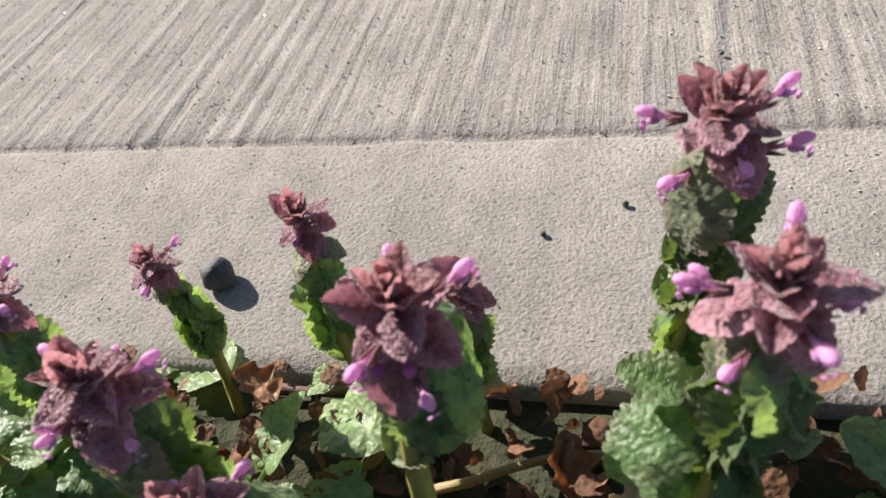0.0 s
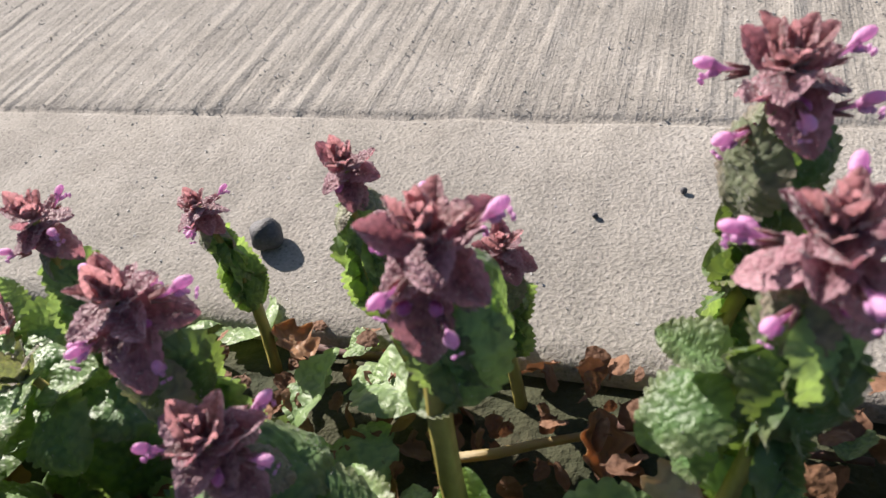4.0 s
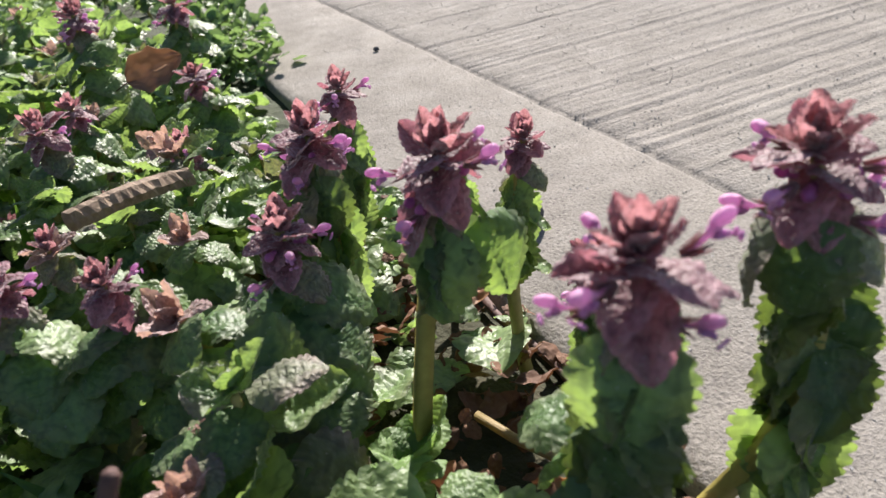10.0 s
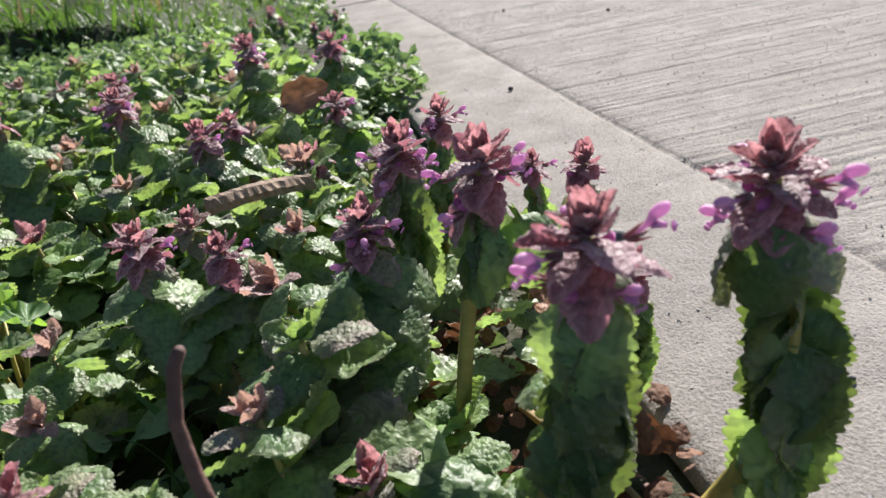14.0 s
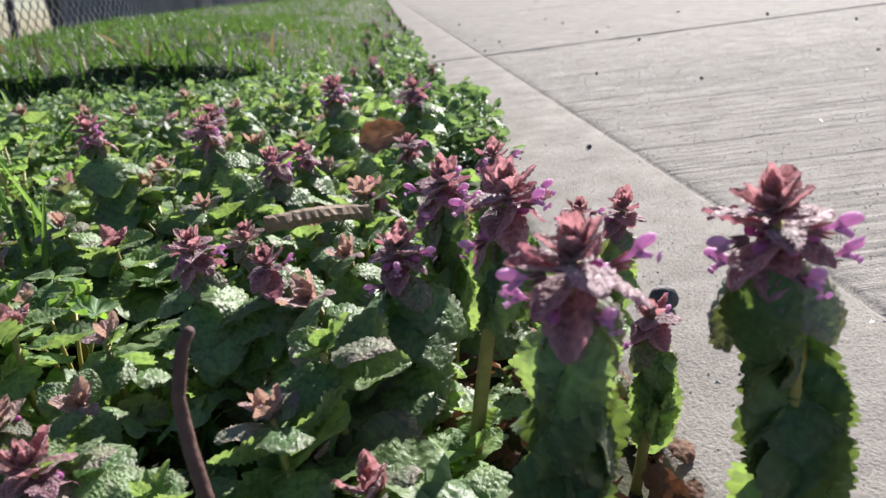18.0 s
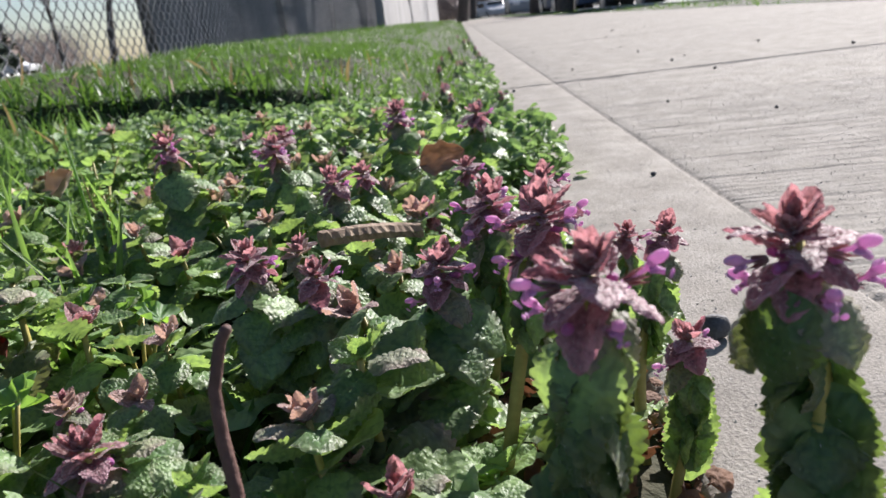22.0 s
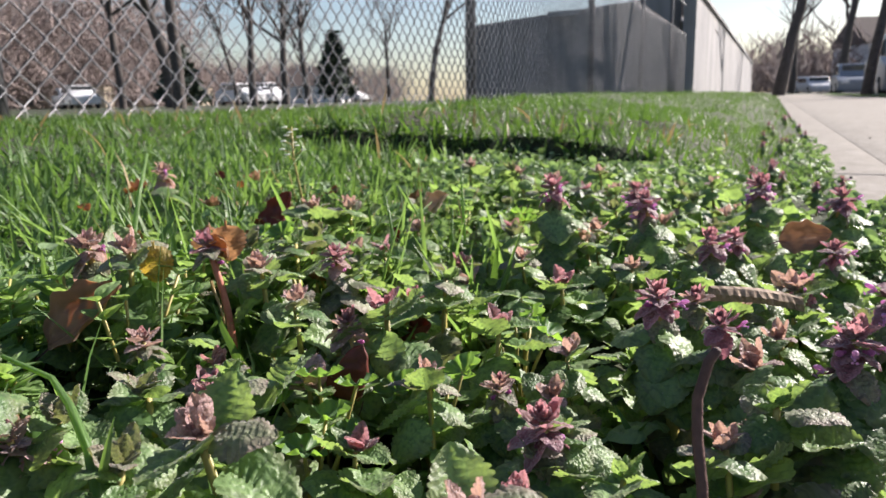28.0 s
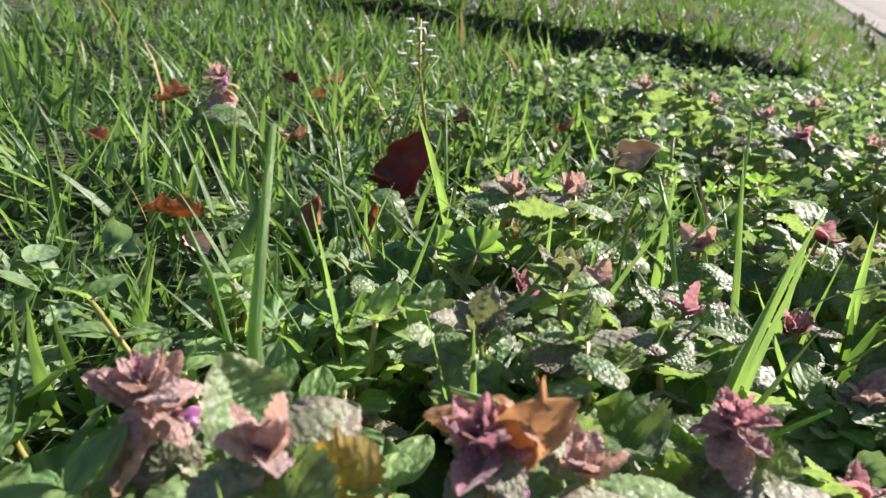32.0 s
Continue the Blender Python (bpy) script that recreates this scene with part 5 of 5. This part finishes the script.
while len(spots) < 140:
    x, y = r.uniform(-0.5, 0.12), r.uniform(-0.22, 0.13)
    if r.random() < 0.5:
        x, y = r.uniform(-0.25, 0.1), r.uniform(-0.18, 0.1)
    v = across(x, y)
    if not (-0.42 < v < -0.1) or (x > 0.0 and y > 0.065) or (-0.075 < x < 0.06 and y > 0.08) or (x + 0.029) ** 2 + (y - 0.014) ** 2 < 0.0002 or (x + 0.03) ** 2 + (y + 0.07) ** 2 < 0.0003 or (x + 0.02) ** 2 + (y + 0.165) ** 2 < 0.0005 or any((x - a) ** 2 + (y - b) ** 2 < 0.00036 for a, b in spots):
        continue
    spots.append((x, y))
for k, (x, y) in enumerate(spots):
    s = r.uniform(0.85, 1.35)
    m = Matrix.Translation((x, y, ground_z(x, y) - 0.002)) @ Matrix.Rotation(r.uniform(0, 6.28), 4, "Z") @ Matrix.Rotation(r.uniform(-0.35, 0.35), 4, "X")
    c = copy_thing(SHOOTS[k % 10], m)
    c.scale = (s, s, s)
for ob in SHOOTS:
    for o in list(ob.children_recursive) + [ob]:
        bpy.data.objects.remove(o)


FRESHD = leafy("weed_green", (0.06, 0.15, 0.05), (0.15, 0.28, 0.10), vein=(0.05, 0.12, 0.04), through=(0.40, 0.68, 0.05), share=0.44, cells=0.5, fuzz=0.2)

ob = thing("nettle_shoot", Matrix.Translation((-0.108, -0.030, ground_z(-0.108, -0.030) - 0.002)), "low dead nettle shoot with one broad crinkled leaf on top", "plant", "dead nettle shoots")
h = 0.066 - ground_z(-0.108, -0.030)
v, f, u = tube([(0, 0, 0), (0.001, 0.001, h * 0.6), (0, 0, h)], [0.0014, 0.0012, 0.0009], 6, True)
mesh_ob("stem", v, f, STEM, ob, uvs=u)
for az, el, size, shape in ((-15, -8, 0.021, 0), (165, -20, 0.018, 1), (75, 10, 0.011, 2), (255, 20, 0.010, 2)):
    put("leaf", leaf_mesh(shape, GREEN), set_on((0, 0, h), az, el, size), ob)

# round-lobed weeds and bright chickweed clumps
def fan_leaf(lobes=7, seed=0):
    """A round leaf cut into notched lobes, pleated along its rays, one unit across."""
    vs, fs, uv = [(0, 0, 0)], [], [(0.5, 0.1)]
    seg, rings = lobes * 8, 5
    for i in range(1, rings + 1):
        q = i / rings
        for k in range(seg + 1):
            t = radians(-150) + radians(300) * k / seg
            ph = (k / seg * lobes) % 1.0
            rim = 1 - 0.30 * (2 * abs(ph - 0.5)) ** 2 + 0.05 * math.cos(ph * 6 * math.pi)
            rad = 0.5 * q * (1 - (1 - rim) * q * q)
            vs.append((rad * math.sin(t), rad * math.cos(t), 0.05 * q * math.cos(2 * math.pi * ph) + 0.16 * q * q + 0.02 * noise.noise((t, q * 3, seed))))
            uv.append((0.5 + 0.5 * rad * math.sin(t), 0.5 + rad * math.cos(t)))
    n = seg + 1
    for k in range(seg):
        fs.append((0, 1 + k + 1, 1 + k))
    for i in range(rings - 1):
        for k in range(seg):
            b = 1 + i * n + k
            fs.append((b, b + 1, b + n + 1, b + n))
    return vs, fs, uv


v, f, u = fan_leaf()
ob = mesh_ob("leaf", v, f, FRESHD, uvs=u)
FAN = ob.data
bpy.data.objects.remove(ob)


def lobed_weed(x, y, z, size, count, seed):
    r = random.Random(seed)
    g = ground_z(x, y) - 0.002
    ob = thing("lobed_weed", Matrix.Translation((x, y, g)), "dark green weed with round scalloped fan leaves", "plant", "lobed weeds")
    for k in range(count):
        az = 360.0 * k / count + r.uniform(-25, 25)
        rad = (0.0 if k == 0 else size * 0.75)
        top = Vector((rad * math.cos(radians(az)), rad * math.sin(radians(az)), (z - g) * r.uniform(0.7, 1.0)))
        a, b, c = tube([(0, 0, 0), top * 0.5 + Vector((0, 0, 0.002)), top], [0.0008, 0.0007, 0.0006], 6)
        mesh_ob("stalk", a, b, STEM, ob, uvs=c)
        put("leaf", FAN, Matrix.Translation(top) @ Matrix.Rotation(r.uniform(0, 6.28), 4, "Z") @ Matrix.Rotation(radians(r.uniform(5, 45)), 4, "X") @ Matrix.Scale(size * r.uniform(0.8, 1.15), 4), ob)
    return ob


lobed_weed(-0.017, -0.081, 0.066, 0.017, 4, 1)
lobed_weed(-0.115, -0.185, 0.088, 0.018, 4, 2)
lobed_weed(-0.27, -0.165, 0.082, 0.02, 5, 3)
lobed_weed(-0.185, 0.0, 0.062, 0.016, 4, 4)
lobed_weed(0.02, 0.012, 0.045, 0.017, 4, 5)
lobed_weed(-0.33, -0.07, 0.07, 0.018, 5, 6)
lobed_weed(-0.06, -0.215, 0.085, 0.016, 4, 7)
lobed_weed(-0.165, -0.175, 0.088, 0.018, 4, 8)
lobed_weed(-0.03, -0.05, 0.062, 0.016, 4, 9)
lobed_weed(0.01, -0.075, 0.058, 0.015, 4, 10)
lobed_weed(-0.09, -0.03, 0.064, 0.017, 4, 11)


def chickweed_clump(x, y, size, seed, spread=0.7, leaf=0.0115):
    r = random.Random(seed)
    ob = thing("chickweed_clump", Matrix.Translation((x, y, ground_z(x, y) - 0.002)), "clump of fresh bright green oval leaves", "plant", "chickweed clumps")
    for s in range(5):
        az, lean = r.uniform(0, 360), r.uniform(0.1 * spread, spread)
        d = Vector((math.cos(radians(az)) * lean, math.sin(radians(az)) * lean, 1)) * size * r.uniform(0.6, 1.1)
        a, b, c = tube([(0, 0, 0), d * 0.5, d], [0.0008, 0.0007, 0.0006], 6)
        mesh_ob("stem", a, b, STEM, ob, uvs=c)
        for k in range(6):
            t = 1.0 - 0.17 * (k // 2)
            put("leaf", OVAL, set_on(d * t, 180 * k + 90 * (k // 2) + r.uniform(-20, 20), r.uniform(5, 50), leaf * r.uniform(0.7, 1.2)), ob)
    return ob


v, f, u = leaf_data(33, -0.3, 0.15, 0.25, teeth=1, res=10, half=3, stalk=0.2, width=0.3, wave=0.0)
ob = mesh_ob("leaf", v, f, FRESH, uvs=u)
OVAL = ob.data
bpy.data.objects.remove(ob)
r = random.Random(17)
for k in range(26):
    x, y = r.uniform(-0.13, 0.05), r.uniform(-0.27, -0.14)
    if k > 17:
        x, y = r.uniform(-0.45, -0.15), r.uniform(-0.25, -0.05)
    if (x - 0.025) ** 2 + (y + 0.12) ** 2 < 0.0016:
        continue
    chickweed_clump(x, y, r.uniform(0.030, 0.046), 700 + k)
# taller clumps that rise over the leaves
for k, (x, y, z) in enumerate(((-0.037, -0.191, 0.102), (0.003, -0.180, 0.085), (0.020, -0.178, 0.083), (-0.012, -0.198, 0.082), (-0.036, -0.212, 0.088), (-0.055, -0.235, 0.09))):
    chickweed_clump(x, y, (z - ground_z(x, y)) * 0.95, 760 + k, 0.25, 0.0135)


# ---- loose things ----
def dead_leaf(m, size, material, label, seed, curl=0.8, lobes=0.25, name="fallen_leaf"):
    """A dry curled leaf with a wavy torn rim, a stalk and real thickness."""
    r = random.Random(seed)
    vs, fs, uv = [], [], []
    n, h = 18, 6
    for i in range(n + 1):
        t = i / n
        w = 0.33 * math.sin(math.pi * t ** 0.8) ** 0.7 if 0 < t < 1 else 0.0
        w = w * (1 + lobes * math.sin(t * 19 + seed)) + 0.004
        for k in range(-h, h + 1):
            s = k / h
            x = w * s * (1 + 0.12 * noise.noise((t * 9, s * 2, seed)))
            z = curl * (s * s) * w + 0.25 * curl * (t - 0.5) ** 2 + 0.05 * noise.noise((t * 5, s * 3, seed + 2.5)) - 0.02 * math.exp(-(s / 0.1) ** 2)
            vs.append((x, t, z))
            uv.append((0.5 + 0.5 * s, t))
    q = 2 * h + 1
    top = [(i * q + k, i * q + k + 1, (i + 1) * q + k + 1, (i + 1) * q + k) for i in range(n) for k in range(q - 1)]
    o = len(vs)
    vs += [(x, y, z - 0.008) for x, y, z in vs]
    uv += uv
    fs = top + [tuple(i + o for i in f[::-1]) for f in top]
    ob = thing(name, m @ Matrix.Scale(size, 4), label, "leaf", "fallen leaves")
    mesh_ob("blade", vs, fs, material, ob, uvs=uv)
    a, b, c = tube([(0, 0.02, 0), (0.02, -0.1, 0.01), (0.05, -0.22, 0.04)], [0.012, 0.011, 0.009], 6)
    mesh_ob("stalk", a, b, TWIG, ob)
    return ob


def lay(x, y, z, az, tilt=0.0, roll=0.0):
    return Matrix.Translation((x, y, z)) @ Matrix.Rotation(radians(az - 90), 4, "Z") @ Matrix.Rotation(radians(tilt), 4, "X") @ Matrix.Rotation(radians(roll), 4, "Y")


def centred(x, y, z, size, az, tilt=0.0, roll=0.0):
    """As lay(), with the middle of the leaf at the point."""
    m = lay(0, 0, 0, az, tilt, roll)
    return Matrix.Translation(Vector((x, y, z)) - (m @ Vector((0, 0.5, 0.02))) * size) @ m


dead_leaf(centred(-0.026, -0.171, 0.083, 0.033, 110, 35, 45), 0.033, DEAD, "dry tan leaf lying among green shoots", 1, 0.6, 0.12)
dead_leaf(centred(-0.262, -0.212, 0.086, 0.034, 120, 60, 40), 0.034, DEADRED, "dark red dry leaf standing on edge in the grass", 2, 0.7, 0.06)
dead_leaf(centred(-0.231, 0.105, 0.062, 0.026, 75, 10, 68), 0.026, DULL, "brown leaf leaning behind the dead nettles", 3, 0.5, 0.08)
dead_leaf(centred(-0.320, -0.119, 0.078, 0.030, 70, 40, 50), 0.030, PALE, "pale dry leaf in the low green mat", 4, 0.9, 0.15)
dead_leaf(centred(-0.25, -0.03, 0.060, 0.028, 20, 10, 30), 0.028, PALE, "pale dry leaf under the dead nettles", 5)
dead_leaf(centred(-0.089, -0.068, 0.054, 0.018, 60, 40, 30), 0.018, DEADRED, "small rust-red curled leaf", 6, 1.2, 0.05)
dead_leaf(centred(-0.030, -0.071, 0.060, 0.020, 80, 78, 10), 0.020, DEADRED, "small dark red rolled leaf on a stalk", 7, 1.6, 0.02)
for k, (x, y, mat) in enumerate(((-0.40, -0.30, DEAD), (-0.36, -0.22, DEADRED), (-0.30, -0.36, DEAD), (-0.45, 0.02, DEAD), (-0.62, 0.05, DEADRED), (-0.52, 0.14, DEADRED), (-0.18, -0.26, DEAD), (-0.42, -0.16, DEAD), (0.03, 0.085, PALE), (0.022, 0.092, DEAD), (-0.05, 0.125, DEAD))):
    dead_leaf(lay(x, y, ground_z(x, y) + (0.02 if y < 0.05 else 0.006), 50 * k, 15, 20), 0.02 if y < 0.05 else 0.015, mat, "dry fallen leaf on the ground", 20 + k)

r = random.Random(33)
for k in range(16):
    x, y = r.uniform(-0.42, -0.1), r.uniform(-0.34, -0.06)
    s = r.uniform(0.010, 0.017)
    dead_leaf(lay(x, y, ground_z(x, y) + r.uniform(0.014, 0.026), r.uniform(0, 360), r.uniform(-10, 50), r.uniform(-50, 50)), s, (DEAD, PALE, DEADRED, DEAD)[k % 4], "small curled dry leaf caught in the grass", 60 + k, 1.0, 0.15)
ob = thing("fresh_shoot", Matrix.Translation((-0.002, 0.074, 0.022)), "bright green young leaves round the foot of a stem", "plant")
r = random.Random(14)
for k in range(9):
    put("leaf", leaf_mesh(r.choice((0, 2, 4)), FRESH), set_on((0, 0, 0.002 * (k % 3)), 40 * k + r.uniform(-12, 12), r.uniform(5, 55), r.uniform(0.009, 0.015), r.uniform(-15, 15)), ob)
# bark strip, twigs
vs, fs, n = [], [], 24
r = random.Random(90)
for k in range(n + 1):
    t = k / n
    c = Vector((-0.084, 0.041, 0.071)).lerp(Vector((-0.107, 0.077, 0.060)), t) + Vector((0, 0, 0.0015 * math.sin(math.pi * t)))
    wid = 0.0026 * (0.35 + 0.75 * math.sin(math.pi * t)) * (1 + 0.18 * (k % 2))
    for a, z in ((-1.0, 0.0), (-0.5, 0.0016), (0.0, 0.0022), (0.5, 0.0016), (1.0, -0.0006), (0.6, -0.0032), (0.0, -0.0018), (-0.7, -0.0012)):
        vs.append(c + Vector((a * wid + r.uniform(-1, 1) * 0.0002, r.uniform(-1, 1) * 0.0003, z + r.uniform(-1, 1) * 0.0002)))
for k in range(n):
    for j in range(8):
        q = (j + 1) % 8
        fs.append((k * 8 + j, k * 8 + q, (k + 1) * 8 + q, (k + 1) * 8 + j))
fs += [tuple(range(7, -1, -1)), tuple(n * 8 + j for j in range(8))]
tagged(mesh_ob("bark_strip", vs, fs, BARK, smooth=False), "pale ragged strip of bark lying on the leaves", "bark")
v, f, u = tube([(0.0429, 0.026, 0.03), (0.0429, 0.026, 0.0574), (0.0408, 0.0263, 0.0633), (0.0376, 0.0259, 0.072), (0.0349, 0.0263, 0.0796), (0.0328, 0.0289, 0.0868), (0.0322, 0.0306, 0.0888), (0.0321, 0.0309, 0.0893)], [0.0012, 0.0012, 0.0012, 0.0012, 0.0011, 0.0011, 0.001, 0.0005], 8)
tagged(mesh_ob("twig", v, f, TWIG, uvs=u), "upright dark brown twig stuck in the soil", "twig")


def twig(a, b, r, label, material=TWIG, seed=0):
    q = random.Random(seed)
    a, b = Vector(a), Vector(b)
    pts = [a.lerp(b, t) + Vector((q.uniform(-1, 1), q.uniform(-1, 1), q.uniform(-0.5, 0.5))) * (b - a).length * 0.035 for t in (0, 0.25, 0.5, 0.75, 1)]
    v, f, u = tube(pts, [r, r, r * 0.9, r * 0.8, r * 0.6], 7)
    return tagged(mesh_ob("twig", v, f, material, uvs=u), label, "twig", "loose twigs")


twig((-0.055, 0.132, 0.004), (0.0, 0.122, 0.006), 0.0013, "thin brown twig along the edge of the concrete", seed=1)
twig((0.02, 0.108, 0.004), (0.075, 0.098, 0.008), 0.0014, "brown twig on the litter", seed=2)
twig((-0.01, 0.096, 0.014), (0.03, 0.102, 0.012), 0.0012, "pale straw stalk on the litter", STRAW, 3)
twig((-0.052, -0.136, 0.088), (-0.044, -0.128, 0.074), 0.0006, "pale dry stalk among green shoots", STRAW, 4)

# brown litter by the concrete
chips = [leaf_data(40 + k, *SHAPES[k], teeth=3, res=8, half=2) for k in range(4)]
r = random.Random(61)
out = []
while len(out) < 420:
    x, y = r.uniform(-0.12, 0.11), r.uniform(0.06, 0.14)
    if not -0.16 < across(x, y) < -0.085:
        continue
    out.append((r.randrange(4), set_on((x, y, ground_z(x, y) + r.uniform(0.003, 0.014)), r.uniform(0, 360), r.uniform(-40, 40), r.uniform(0.004, 0.010), r.uniform(-60, 60))))
LITC = leafy("litter_chips", (0.09, 0.04, 0.022), (0.24, 0.12, 0.065), through=(0.3, 0.12, 0.05), share=0.15, cells=0.4, island=True, fuzz=0.0, rough=0.8)
scatter("leaf_litter", chips, out, LITC, "brown shredded leaf litter along the concrete edge", "litter")


def pebble(x, y, s, label, material=PEBBLE, seed=0, z=0.0):
    bm = bmesh.new()
    bmesh.ops.create_icosphere(bm, subdivisions=3, radius=s)
    for w in bm.verts:
        w.co *= 1 + 0.25 * noise.noise(w.co / s * 1.3 + Vector((seed, 0, 0)))
        w.co.z = w.co.z * 0.9 + s * 0.8
    ob = part("pebble", bm, material, None, smooth=True)
    ob.location = (x, y, z)
    LEVEL.add(ob)
    return tagged(ob, label, "pebble", "loose grit")


pebble(-0.0745, 0.1705, 0.0052, "dark grey pebble on the concrete", seed=3)
for k, (x, y, s) in enumerate(((0.024, 0.173, 0.0009), (0.049, 0.181, 0.001), (0.095, 0.25, 0.0008), (-0.32, 0.26, 0.0018), (0.14, 0.11, 0.0012))):
    pebble(x, y, s, "tiny dark crumb on the concrete", seed=k)
r = random.Random(71)
for k in range(26):
    q = way(r.uniform(0.5, 3.0), r.uniform(-0.09, 0.6))
    pebble(q.x, q.y, r.uniform(0.001, 0.003), "dark crumb of soil on the concrete", seed=k)

# white-flowered cress
ob = thing("white_flowered_weed", Matrix.Translation((-0.318, -0.222, ground_z(-0.318, -0.222) - 0.002)), "thin green weed with tiny white flowers", "plant")
v, f, u = tube([(0, 0, 0), (0.004, 0.002, 0.03), (0.006, 0.0, 0.058), (0.005, 0.001, 0.082)], [0.0011, 0.001, 0.0009, 0.0006], 6)
mesh_ob("stem", v, f, STEM, ob, uvs=u)
WHITE = simple("petal_white", (0.65, 0.66, 0.6), (0.8, 0.8, 0.76), 300, 0.6)
r = random.Random(81)
for k in range(11):
    z = 0.062 + 0.0022 * k
    az = 137.5 * k
    d = Vector((math.cos(radians(az)), math.sin(radians(az)), 0.5)) * (0.009 - 0.0005 * k)
    base = Vector((0.006, 0.0, z - 0.004))
    v, f, u = tube([base, base + d * 0.6, base + d], [0.0004, 0.0004, 0.0004], 5)
    mesh_ob("stalk", v, f, STEM, ob, uvs=u)
    v, f, u = joined(*[ellipsoid(base.x + d.x + 0.0012 * math.cos(t), base.y + d.y + 0.0012 * math.sin(t), base.z + d.z, 0.0011, 0.0011, 0.0006, 4, 6) for t in (0, 1.57, 3.14, 4.71)])
    mesh_ob("flower", v, f, WHITE, ob, uvs=u)

# bright sand grains in the face of the concrete
QUARTZ = simple("quartz_grain", (0.36, 0.345, 0.32), (0.46, 0.44, 0.41), 50, 0.05)
QUARTZ.node_tree.nodes["Principled BSDF"].inputs["Specular IOR Level"].default_value = 1.0
r = random.Random(123)
vs, fs = [], []
for k in range(26000):
    q = way(-0.25 + 2.4 * r.random() ** 1.4, r.uniform(-0.09, 1.2), 0.0001)
    s = r.uniform(0.00025, 0.0006)
    nrm = Vector((r.gauss(0, 0.4), r.gauss(0, 0.4), 1)).normalized()
    a = nrm.cross(Vector((r.uniform(-1, 1), r.uniform(-1, 1), 0.1))).normalized() * s
    b = nrm.cross(a)
    o = len(vs)
    vs += [q + a, q + b, q - a, q - b, q - nrm * s * 2]
    fs += [(o, o + 1, o + 2, o + 3), (o + 1, o, o + 4), (o + 2, o + 1, o + 4), (o + 3, o + 2, o + 4), (o, o + 3, o + 4)]
LEVEL.add(tagged(mesh_ob("sand_grains", vs, fs, QUARTZ, smooth=False), "glittering pale sand grains in the concrete", "sand", kind="stuff"))

for ob in scene.collection.objects:
    if ob not in LEVEL and ob.parent is None and ob.type in {"MESH", "EMPTY"}:
        ob.matrix_basis = TILT @ ob.matrix_basis
